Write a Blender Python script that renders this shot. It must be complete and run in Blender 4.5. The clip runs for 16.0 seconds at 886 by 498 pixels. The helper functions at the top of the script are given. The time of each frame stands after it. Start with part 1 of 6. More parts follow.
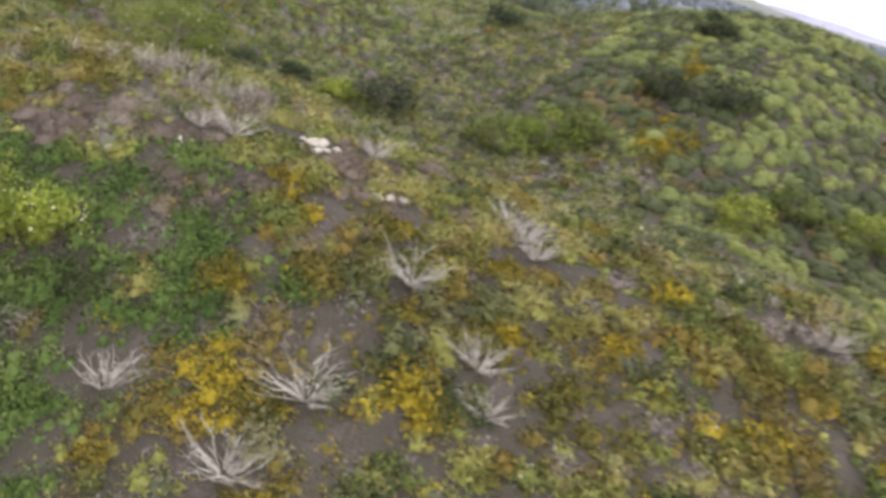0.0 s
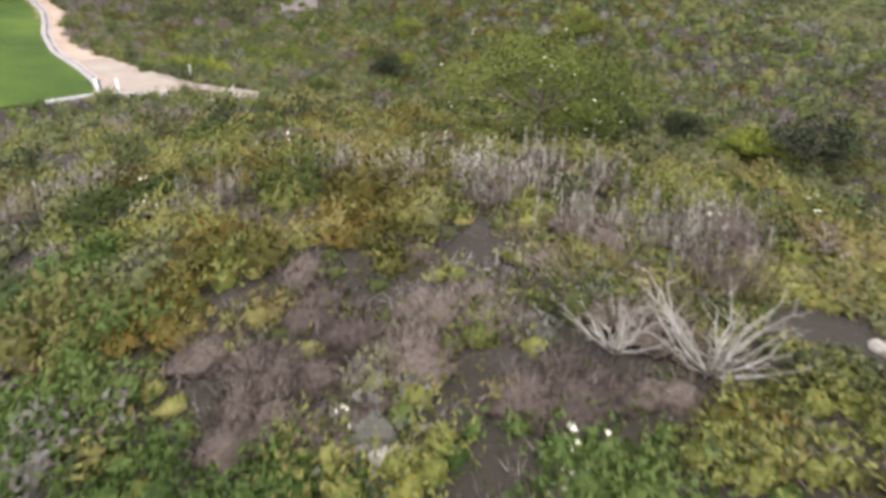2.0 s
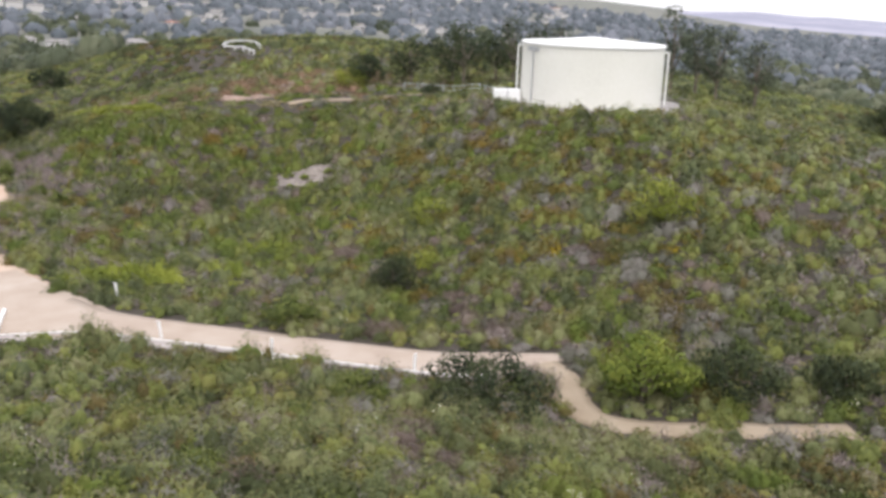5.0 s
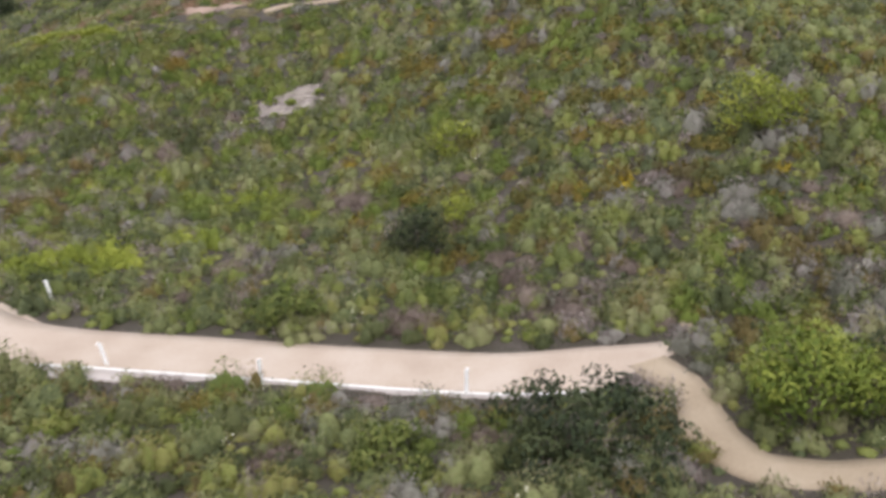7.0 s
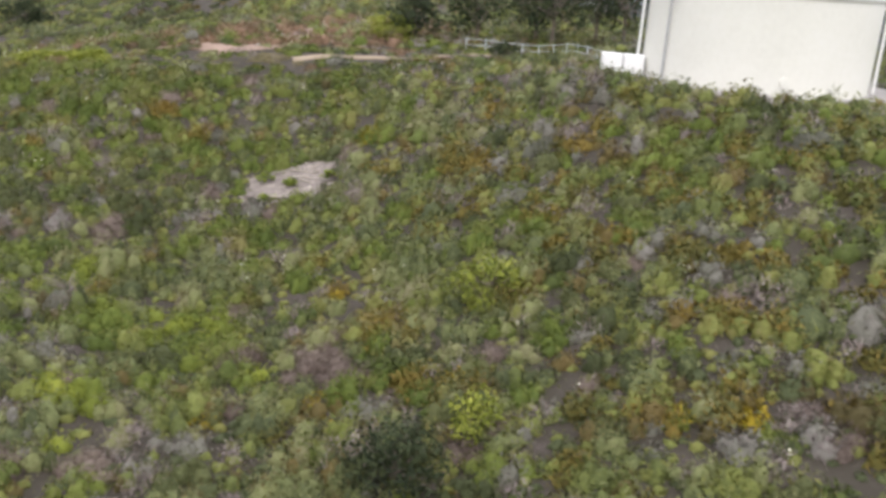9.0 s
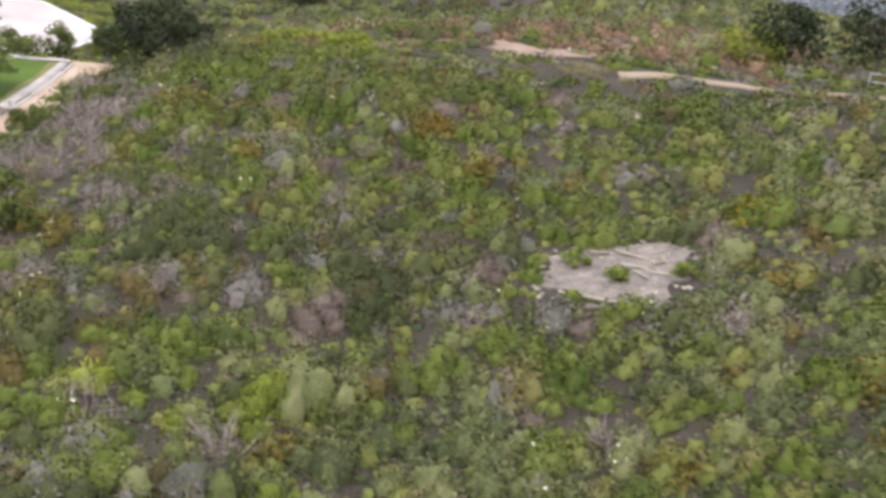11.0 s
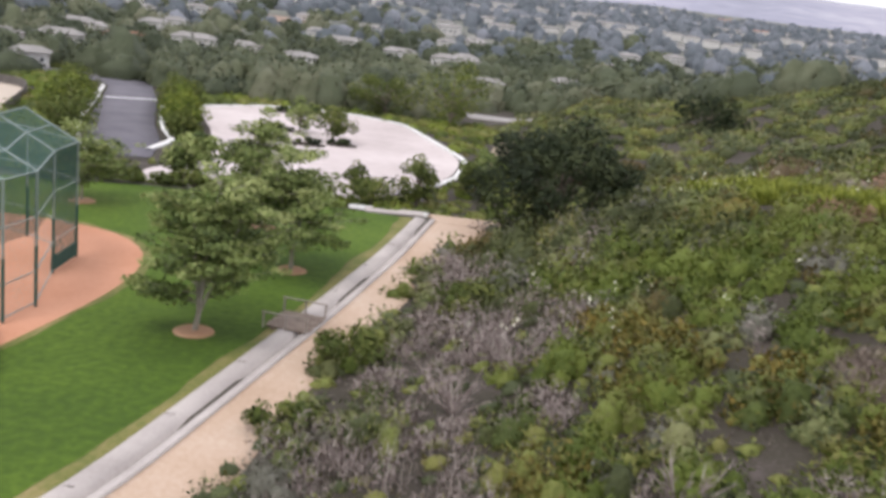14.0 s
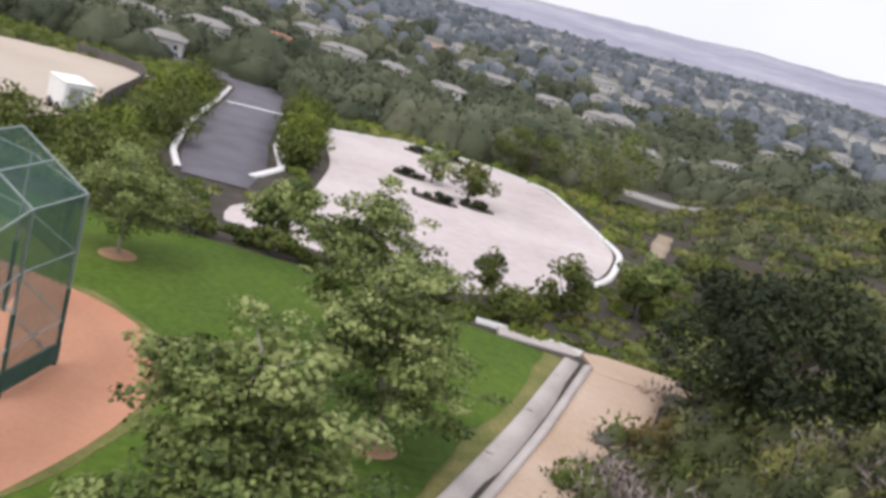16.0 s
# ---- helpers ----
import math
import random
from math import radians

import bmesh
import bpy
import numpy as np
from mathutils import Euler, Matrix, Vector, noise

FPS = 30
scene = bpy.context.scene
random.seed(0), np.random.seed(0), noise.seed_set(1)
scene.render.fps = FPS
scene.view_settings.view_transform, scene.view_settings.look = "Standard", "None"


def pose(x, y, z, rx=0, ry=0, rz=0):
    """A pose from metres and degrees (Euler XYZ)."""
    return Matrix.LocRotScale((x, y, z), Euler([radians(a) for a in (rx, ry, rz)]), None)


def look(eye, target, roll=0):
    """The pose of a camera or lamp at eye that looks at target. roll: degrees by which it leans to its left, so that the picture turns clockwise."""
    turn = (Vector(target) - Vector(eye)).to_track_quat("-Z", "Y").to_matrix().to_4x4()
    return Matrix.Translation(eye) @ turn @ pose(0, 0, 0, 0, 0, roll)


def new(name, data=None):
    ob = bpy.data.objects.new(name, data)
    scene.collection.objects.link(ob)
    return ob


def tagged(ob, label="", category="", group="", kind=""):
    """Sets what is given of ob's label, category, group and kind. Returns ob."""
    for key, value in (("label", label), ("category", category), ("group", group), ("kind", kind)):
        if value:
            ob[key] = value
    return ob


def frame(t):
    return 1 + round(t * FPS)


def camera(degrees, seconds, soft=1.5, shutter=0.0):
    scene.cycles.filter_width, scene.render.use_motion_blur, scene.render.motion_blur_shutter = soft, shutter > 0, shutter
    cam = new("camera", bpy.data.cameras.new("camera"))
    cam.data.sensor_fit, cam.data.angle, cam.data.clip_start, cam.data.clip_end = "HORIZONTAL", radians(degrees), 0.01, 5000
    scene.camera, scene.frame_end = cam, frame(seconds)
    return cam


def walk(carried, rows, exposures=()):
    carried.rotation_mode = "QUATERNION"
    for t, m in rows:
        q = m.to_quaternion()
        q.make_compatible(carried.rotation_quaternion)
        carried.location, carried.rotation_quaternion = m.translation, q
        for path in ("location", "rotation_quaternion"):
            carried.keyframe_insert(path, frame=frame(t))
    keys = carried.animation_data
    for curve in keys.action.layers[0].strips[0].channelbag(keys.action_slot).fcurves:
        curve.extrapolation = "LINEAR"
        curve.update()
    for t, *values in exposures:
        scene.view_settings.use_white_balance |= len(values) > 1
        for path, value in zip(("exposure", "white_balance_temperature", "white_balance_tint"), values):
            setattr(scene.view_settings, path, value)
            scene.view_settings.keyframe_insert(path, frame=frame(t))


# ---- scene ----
cam = camera(50, 16.0, soft=3.6, shutter=0.25)


def H(x, y, z, azimuth, tilt, roll):
    """A camera pose from a place, a compass bearing, a tilt and a lean."""
    return pose(x, y, z, 90 + tilt, 0, -azimuth) @ pose(0, 0, 0, 0, 0, roll)


walk(cam, [
    (0, H(-75.98, -130.39, 28.72, 68.04, -21.25, 16.88)),
    (0.5, H(-69.33, -126.25, 26.68, 59.72, -24.23, 13.88)),
    (1, H(-64.33, -121.57, 24.69, 53.73, -25.22, 8.28)),
    (1.5, H(-59.80, -116.53, 23.64, 48.40, -23.52, 2.59)),
    (2, H(-55.21, -112.10, 22.83, 44.88, -22.66, 4.39)),
    (2.5, H(-51.38, -107.69, 22.19, 41.95, -21.49, 0.15)),
    (3, H(-47.53, -103.30, 21.54, 40.20, -20.88, -2.47)),
    (3.5, H(-43.13, -99.63, 21.42, 40.91, -15.14, 1.17)),
    (3.7, H(-41.49, -98.20, 21.51, 40.64, -12.88, 1.14)),
    (5.8, H(-27.54, -85.63, 22.36, 39.83, -17.60, 2.13)),
    (6, H(-26.84, -83.85, 22.12, 39.56, -19.32, -1.00)),
    (6.5, H(-24.88, -79.41, 21.41, 39.83, -22.17, -3.49)),
    (7, H(-21.33, -75.87, 20.30, 39.80, -21.42, -2.95)),
    (7.5, H(-15.76, -72.91, 19.54, 39.43, -17.00, 3.22)),
    (8, H(-11.93, -69.47, 19.36, 39.35, -17.07, 6.85)),
    (8.2, H(-10.68, -67.77, 19.31, 38.86, -17.29, 5.78)),
    (10.3, H(0.49, -43.06, 15.34, 27.18, -17.91, 10.19)),
    (10.5, H(1.37, -40.56, 15.04, 23.31, -17.76, 11.31)),
    (11, H(2.09, -34.76, 14.14, 21.79, -18.20, 9.02)),
    (11.5, H(2.74, -29.00, 13.05, 19.27, -18.91, 7.30)),
    (12, H(3.92, -23.65, 12.41, 14.78, -15.03, 11.02)),
    (12.5, H(3.98, -18.08, 12.09, 8.85, -13.09, 11.35)),
    (13, H(3.52, -13.13, 11.80, 7.20, -13.68, 11.55)),
    (13.5, H(2.45, -8.54, 11.38, 1.38, -15.11, 8.72)),
    (14, H(1.28, -4.32, 11.26, 0.26, -14.20, 6.91)),
    (14.5, H(0.00, 0.00, 10.94, 0.00, -12.32, 4.35)),
    (15, H(-0.75, 3.76, 10.92, -1.38, -12.41, 5.79)),
    (15.4, H(-1.17, 7.14, 10.80, -9.10, -13.88, 5.20)),
    (15.5, H(-1.25, 7.83, 10.82, -8.74, -13.68, 8.67)),
    (16, H(-1.62, 10.58, 11.13, -6.91, -13.30, 16.41)),
], exposures=[(0, 0.6), (1, 0.68), (2, 0.42), (3.5, 0.36), (8, 0.4), (11, 0.5), (12, 0.46), (12.5, 0.3), (13.2, 0.17), (14.5, 0.08), (16, -0.03)])

# ---- world and light: a bright overcast day ----
world = bpy.data.worlds.new("world")
scene.world = world
world.use_nodes = True
wn, wl = world.node_tree.nodes, world.node_tree.links
wbg = wn["Background"]
wsky = wn.new("ShaderNodeTexSky")
wsky.sky_type, wsky.sun_disc = "NISHITA", False
wsky.sun_elevation, wsky.sun_rotation = radians(58), radians(200)
wcloud = wn.new("ShaderNodeTexNoise")
wcloud.inputs["Scale"].default_value = 2.2
wcloud.inputs["Detail"].default_value = 5
wramp = wn.new("ShaderNodeValToRGB")
wramp.color_ramp.elements[0].position, wramp.color_ramp.elements[0].color = 0.3, (8.5, 8.45, 9.2, 1)
wramp.color_ramp.elements[1].position, wramp.color_ramp.elements[1].color = 0.7, (10.5, 10.25, 10.8, 1)
wmix = wn.new("ShaderNodeMix")
wmix.data_type = "RGBA"
wmix.inputs[0].default_value = 0.85
wl.new(wcloud.outputs[0], wramp.inputs[0])
wl.new(wsky.outputs[0], wmix.inputs[6])
wl.new(wramp.outputs[0], wmix.inputs[7])
# an overcast sky is brighter overhead than at the horizon
wco = wn.new("ShaderNodeTexCoord")
wsep = wn.new("ShaderNodeSeparateXYZ")
wup = wn.new("ShaderNodeMapRange")
wup.inputs["From Min"].default_value, wup.inputs["From Max"].default_value = 0.0, 1.0
wup.inputs["To Min"].default_value, wup.inputs["To Max"].default_value = 1.12, 1.65
wmul = wn.new("ShaderNodeVectorMath")
wmul.operation = "MULTIPLY"
wl.new(wco.outputs["Generated"], wsep.inputs[0])
wl.new(wsep.outputs["Z"], wup.inputs["Value"])
wl.new(wmix.outputs[2], wmul.inputs[0])
wl.new(wup.outputs[0], wmul.inputs[1])
wl.new(wmul.outputs[0], wbg.inputs[0])
wbg.inputs[1].default_value = 0.1
sun = new("sun", bpy.data.lights.new("sun", "SUN"))
sun.data.energy, sun.data.angle, sun.data.color = 1.5, radians(18), (1.0, 0.945, 0.91)
sun.matrix_world = look((0, 0, 0), (0.30, 0.45, -0.9))


# ---- materials ----
def material(name, stops, scale=3.0, rough=0.85, metal=0.0, bump=0.3, fine=None, detail=6.0, islands=0.0, tone=0.0, spread=(0.3, 0.7), grain=0.35, relief=0.05):
    """A surface whose colour runs over the stops by noise at two scales, by random per piece and by a plant's tone,
    painted shade inside it included.
    """
    m = bpy.data.materials.new(name)
    m.use_nodes = True
    n, l = m.node_tree.nodes, m.node_tree.links
    bsdf = n["Principled BSDF"]
    bsdf.inputs["Roughness"].default_value, bsdf.inputs["Metallic"].default_value = rough, metal
    bsdf.inputs["Specular IOR Level"].default_value = 0.25
    geo = n.new("ShaderNodeNewGeometry")
    a = n.new("ShaderNodeTexNoise")
    a.inputs["Scale"].default_value, a.inputs["Detail"].default_value = scale, detail
    b = n.new("ShaderNodeTexNoise")
    b.inputs["Scale"].default_value, b.inputs["Detail"].default_value = fine or scale * 9, 4
    for t in (a, b):
        l.new(geo.outputs["Position"], t.inputs["Vector"])

    def blend(x, y, f):
        k = n.new("ShaderNodeMix")
        k.inputs[0].default_value = f
        l.new(x, k.inputs[2])
        l.new(y, k.inputs[3])
        return k.outputs[0]

    v = blend(a.outputs[0], b.outputs[0], grain)
    if tone:
        at = n.new("ShaderNodeAttribute")
        at.attribute_name = "tone"
        v = blend(v, at.outputs["Fac"], tone)
    if islands:
        v = blend(v, geo.outputs["Random Per Island"], islands)
    ramp = n.new("ShaderNodeValToRGB")
    e = ramp.color_ramp.elements
    lo, hi = spread
    for i, c in enumerate(stops):
        p = lo + (hi - lo) * i / max(1, len(stops) - 1)
        k = e[i] if i < 2 else e.new(p)
        k.position, k.color = p, (*c, 1)
    l.new(v, ramp.inputs[0])
    l.new(ramp.outputs[0], bsdf.inputs["Base Color"])
    if bump:
        u = n.new("ShaderNodeBump")
        u.inputs["Strength"].default_value, u.inputs["Distance"].default_value = bump, relief
        l.new(b.outputs[0], u.inputs["Height"])
        l.new(u.outputs[0], bsdf.inputs["Normal"])
    return m


def leafy(name, stops, islands=0.06, tone=0.6, spread=(0.35, 0.66), rough=0.65, bump=0.8):
    """Leaves: thin, partly let through by the light."""
    m = material(name, stops, scale=0.5, fine=8, rough=rough, bump=bump, islands=islands, tone=tone, spread=spread, grain=0.62, relief=0.12)
    n, l = m.node_tree.nodes, m.node_tree.links
    ramp = n["Color Ramp"]
    tr = n.new("ShaderNodeBsdfTranslucent")
    mix = n.new("ShaderNodeMixShader")
    mix.inputs[0].default_value = 0.25
    l.new(ramp.outputs[0], tr.inputs["Color"])
    l.new(n["Principled BSDF"].outputs[0], mix.inputs[1])
    l.new(tr.outputs[0], mix.inputs[2])
    l.new(mix.outputs[0], n["Material Output"].inputs["Surface"])
    return m


SOIL = material("soil", [(0.027, 0.0234, 0.018), (0.0495, 0.0405, 0.0342), (0.045, 0.0396, 0.027), (0.072, 0.0585, 0.0522), (0.1125, 0.0918, 0.0828)], 0.6, fine=9, bump=0.9, grain=0.5)
DIRT = material("path_dirt", [(0.312, 0.247, 0.198), (0.378, 0.31, 0.251), (0.435, 0.374, 0.323)], 0.35, fine=9, bump=0.2)
TRAIL = material("trail_dirt", [(0.23, 0.178, 0.123), (0.297, 0.238, 0.17), (0.34, 0.281, 0.212)], 0.4, fine=8, bump=0.2)
CONCRETE = material("concrete", [(0.33, 0.295, 0.28), (0.42, 0.38, 0.36), (0.50, 0.455, 0.43)], 0.6, fine=12, bump=0.15)
GUTTER = material("gutter_silt", [(0.05, 0.045, 0.042), (0.10, 0.09, 0.085), (0.2, 0.18, 0.165)], 0.5, fine=6)
KERB_WHITE = material("pale_kerb", [(0.63, 0.621, 0.603), (0.738, 0.729, 0.72)], 1.0, fine=12, bump=0.1)
LAWN = material("lawn_grass", [(0.02756, 0.05266, 0.006678), (0.04664, 0.08586, 0.008586), (0.0795, 0.1317, 0.01336), (0.1378, 0.166, 0.02862)], 0.09, fine=3.5, bump=0.6, rough=0.9)
PATHDIRT = material("tan_path_dirt", [(0.37, 0.262, 0.182), (0.45, 0.333, 0.25), (0.52, 0.42, 0.345)], 0.22, fine=8, bump=0.2)
CLAY = material("infield_clay", [(0.432, 0.2, 0.114), (0.502, 0.248, 0.155), (0.554, 0.288, 0.188)], 0.25, fine=7, bump=0.15)
LOT = material("pale_lot", [(0.40, 0.345, 0.335), (0.50, 0.438, 0.43), (0.585, 0.527, 0.515)], 0.12, fine=1.4, bump=0.1)
ASPHALT = material("asphalt", [(0.0963, 0.0907, 0.108), (0.132, 0.124, 0.143), (0.158, 0.148, 0.173)], 0.3, fine=9, bump=0.1)
SAND = material("sandy_field", [(0.408, 0.34, 0.281), (0.493, 0.425, 0.357)], 0.12, fine=2, bump=0.1)
GRAVEL = material("pad_gravel", [(0.24, 0.224, 0.216), (0.336, 0.32, 0.304)], 0.6, fine=9)
# valley floor: olive scrub with some blue haze mixed into the colour
FARLAND = material("hazed_valley_scrub", [(0.0945, 0.105, 0.0882), (0.147, 0.1522, 0.1294), (0.231, 0.21, 0.1882)], 0.012, fine=0.09, bump=0)
# the range's blue-lavender is distance haze, mixed into the base colour
RANGE = material("hazed_range_scrub", [(0.1848, 0.191, 0.2329), (0.2772, 0.2772, 0.3428), (0.4189, 0.4004, 0.4463)], 0.0022, fine=0.02, bump=0)
BARK = material("bark", [(0.14, 0.11, 0.09), (0.24, 0.2, 0.17)], 4, fine=22, bump=0.7)
PALEBARK = material("pale_bark", [(0.26, 0.23, 0.19), (0.38, 0.35, 0.3)], 4, fine=22, bump=0.6)
TWIG = material("dead_twigs", [(0.1743, 0.1365, 0.1259), (0.2699, 0.2195, 0.2053), (0.3654, 0.3171, 0.288)], 1.5, islands=0.5, bump=0)
PLANKWOOD = material("brown_plank_wood", [(0.15, 0.115, 0.09), (0.22, 0.17, 0.14), (0.3, 0.25, 0.21)], 2.5, fine=24)
DARKBOARD = material("dark_fence_boards", [(0.10, 0.09, 0.085), (0.16, 0.145, 0.135)], 1.5, fine=16)
WOOD = material("weathered_wood", [(0.238, 0.204, 0.178), (0.34, 0.297, 0.264), (0.408, 0.365, 0.332)], 2.5, fine=24)
STEEL = material("galvanised_steel", [(0.48, 0.52, 0.53), (0.62, 0.66, 0.67)], 3, rough=0.45, metal=0.4, bump=0.05)
POSTGREY = material("weathered_post_steel", [(0.2, 0.25, 0.24), (0.3, 0.36, 0.35)], 3, rough=0.5, metal=0.3, bump=0.05)
MESHGREEN = material("windscreen_mesh", [(0.03, 0.075, 0.062), (0.05, 0.11, 0.09)], 2, bump=0)
TANKPAINT = material("tank_paint", [(0.70, 0.69, 0.62), (0.75, 0.74, 0.67), (0.78, 0.77, 0.71)], 0.2, fine=2.5, rough=0.55, bump=0.05)
TANKROOF = material("tank_roof_paint", [(0.80, 0.80, 0.78), (0.86, 0.86, 0.84)], 0.4, rough=0.5, bump=0.05)
GREYPAINT = material("grey_paint", [(0.36, 0.37, 0.37), (0.46, 0.46, 0.46)], 1, rough=0.5, bump=0.05)
WHITEPAINT = material("white_paint", [(0.78, 0.78, 0.77), (0.86, 0.86, 0.85)], 1.5, rough=0.5, bump=0.05)
ROCK = material("pale_rock", [(0.2761, 0.2375, 0.1919), (0.3715, 0.332, 0.2795), (0.4438, 0.4095, 0.3604)], 1.5, fine=9, bump=0.6)
STUCCO = material("stucco", [(0.516, 0.4988, 0.473), (0.6192, 0.602, 0.5848)], 0.4, bump=0.1)
ROOFGREY = material("grey_roof", [(0.1912, 0.1824, 0.1736), (0.3128, 0.2952, 0.2864)], 0.2, fine=2, bump=0.3)
ROOFRED = material("clay_tile_roof", [(0.27, 0.13, 0.08925), (0.36, 0.19, 0.1365)], 0.3, fine=3, bump=0.3)
GLASS = material("dark_glass", [(0.03, 0.035, 0.04), (0.06, 0.065, 0.07)], 1, rough=0.15, bump=0)
MULCH = material("mulch", [(0.34, 0.19, 0.11), (0.46, 0.28, 0.18)], 2, fine=14)

SAGE = leafy("sage_leaves", [(0.0757, 0.0912, 0.04), (0.1527, 0.1761, 0.0687), (0.2331, 0.2485, 0.1032), (0.225, 0.222, 0.105), (0.235, 0.218, 0.125)])
DARKSCRUB = leafy("dark_scrub_leaves", [(0.0541, 0.0664, 0.0247), (0.0982, 0.1105, 0.0414), (0.153, 0.159, 0.0615)])
OLIVE = leafy("olive_leaves", [(0.124, 0.1479, 0.04547), (0.2116, 0.2365, 0.06233), (0.218, 0.2144, 0.06339), (0.2046, 0.1773, 0.07335)])
GREYSAGE = leafy("grey_sage_leaves", [(0.1198, 0.1198, 0.09032), (0.1883, 0.1837, 0.1455), (0.2514, 0.236, 0.209), (0.2198, 0.1783, 0.1681)])
VIVID = leafy("vivid_leaves", [(0.1351, 0.1683, 0.0272), (0.2414, 0.2805, 0.0396), (0.3715, 0.3927, 0.0742)])
FRESH = leafy("fresh_leaves", [(0.0954, 0.135, 0.022), (0.164, 0.215, 0.033), (0.265, 0.3, 0.055)])
DARKLEAF = leafy("dark_leaves", [(0.0242, 0.0352, 0.0176), (0.044, 0.0616, 0.0264), (0.0748, 0.0906, 0.0374)])
GREENLEAF = leafy("green_leaves", [(0.0711, 0.0935, 0.0241), (0.1206, 0.1539, 0.0348), (0.1985, 0.2166, 0.0603)])
LUSH = leafy("lush_leaves", [(0.06395, 0.1056, 0.02509), (0.1275, 0.1906, 0.04592), (0.1659, 0.2064, 0.06104)])
BLOOMLEAF = leafy("flowering_bush_leaves", [(0.16, 0.21, 0.03), (0.30, 0.36, 0.05), (0.46, 0.5, 0.09)])
OCHRE = leafy("ochre_leaves", [(0.0867, 0.0717, 0.0268), (0.1519, 0.1182, 0.0397), (0.1738, 0.1259, 0.0452)])
BLEACHED = material("bleached_twigs", [(0.24, 0.215, 0.185), (0.36, 0.33, 0.285), (0.5, 0.465, 0.41)], 1.5, islands=0.4, bump=0.3)
TREELEAF = leafy("tree_leaves", [(0.06768, 0.09747, 0.03132), (0.1426, 0.1898, 0.05688), (0.2442, 0.3047, 0.09387), (0.3796, 0.4197, 0.1703)])
GOLD = leafy("golden_leaves", [(0.1496, 0.1246, 0.01496), (0.3142, 0.2346, 0.01866), (0.4488, 0.3445, 0.02992)])
AMBER = leafy("amber_scrub_leaves", [(0.1113, 0.1075, 0.02735), (0.1858, 0.1508, 0.03424), (0.2593, 0.1848, 0.04394)])
RUST = leafy("rusty_leaves", [(0.1406, 0.1071, 0.06248), (0.2343, 0.1517, 0.09366), (0.3374, 0.2231, 0.1517)])
DRYGRASS = leafy("dry_grass", [(0.1955, 0.1898, 0.0575), (0.3105, 0.2702, 0.1035), (0.437, 0.3565, 0.1955)])
PETAL = material("cream_petals", [(0.82, 0.80, 0.55), (0.86, 0.84, 0.72)], 4, bump=0)
# far leaves, paler and bluer: haze is put into their colour
FARLEAF = leafy("hazed_valley_leaves", [(0.1057, 0.1241, 0.139), (0.1435, 0.1632, 0.1825), (0.1896, 0.2068, 0.2343), (0.247, 0.2584, 0.2929)], islands=0.15, bump=0.0)
MAUVE = leafy("mauve_twigs", [(0.102, 0.07634, 0.06426), (0.1804, 0.139, 0.1163), (0.2607, 0.2075, 0.1716), (0.3313, 0.2846, 0.2203)], tone=0.4)
PLUME = leafy("pale_plumes", [(0.3025, 0.2806, 0.2226), (0.495, 0.4535, 0.3783), (0.6875, 0.6263, 0.535)], tone=0.3)
KNOLL = leafy("yellow_olive_leaves", [(0.09713, 0.1154, 0.03267), (0.2418, 0.2616, 0.06116), (0.3578, 0.343, 0.1065), (0.2915, 0.2365, 0.0935)])
BUSHGREEN = leafy("bush_leaves", [(0.077, 0.105, 0.022), (0.149, 0.187, 0.0374), (0.264, 0.297, 0.066)])
EUCALYPT = leafy("eucalypt_leaves", [(0.045, 0.06, 0.035), (0.08, 0.10, 0.06), (0.15, 0.165, 0.11)])
WOODLEAF = leafy("woodland_leaves", [(0.0477, 0.05993, 0.03469), (0.08072, 0.0961, 0.05425), (0.123, 0.1368, 0.07915), (0.1691, 0.1729, 0.113)], bump=0.0)
MEADOW = leafy("yellow_green_leaves", [(0.08636, 0.1182, 0.02254), (0.1444, 0.1861, 0.03347), (0.1731, 0.1961, 0.04715), (0.1611, 0.1546, 0.06141)])
DRYTURF = material("dry_turf", [(0.07, 0.10, 0.02), (0.15, 0.15, 0.045), (0.28, 0.22, 0.10)], 0.6, fine=8, bump=0.5)

# ---- the lie of the land ----
RNG = np.random.default_rng(7)
# swells of the hillside: a row of heights for each x, at y = -120, -95 and so on
SWELLS = [
    (-60, [15.6, -9.4, 5.1, -3.6]),
    (-35, [4.8, 2.8, 12.6, -8.0]),
    (-10, [6.6, -3.1, 2.0, -1.4, 6.3, 3.2, -9.6]),
    (15, [-2.9, -2.0, -2.2, 1.5, -8.2, -6.5, 15.5, -4.5]),
    (40, [2.6, 3.3, -2.0, 3.2, 8.4, -0.2, 1.2, -1.5]),
    (65, [-0.9, -0.8, 0.9, -2.3, 4.0, 2.9, -2.3, 7.9]),
]
# the first ridge in closer steps: heights for each x, at y = -144, -132 and so on
FIRST_RIDGE = [
    (-75, [0.0, -0.1, -0.5, -0.7, -0.2]),
    (-63, [-0.1, -0.6, -2.7, -3.2, -0.5]),
    (-51, [-0.3, -1.5, -2.1, -0.4, 1.7]),
    (-39, [0.1, -1.6, -1.0, 0.8, 0.7, -0.4, 0.2]),
    (-27, [2.0, 2.3, -0.2, -0.6, 0.5, -0.2]),
]
EDGE_Y = np.array([-60, -27, -18, -15, -7, 0, 7, 11, 21, 30, 39, 46, 60, 80, 105, 125, 400.])
EDGE_X = np.array([-10.2, -10.2, -10.8, -11, -11.5, -9, -6.6, -4.5, -2.4, -0.6, 1.3, 3.9, 6, 6, 4, 8, 40.])
DITCH_Y = np.array([-29, -25, -18, -10, 0, 8, 15, 20, 28, 38, 46.])
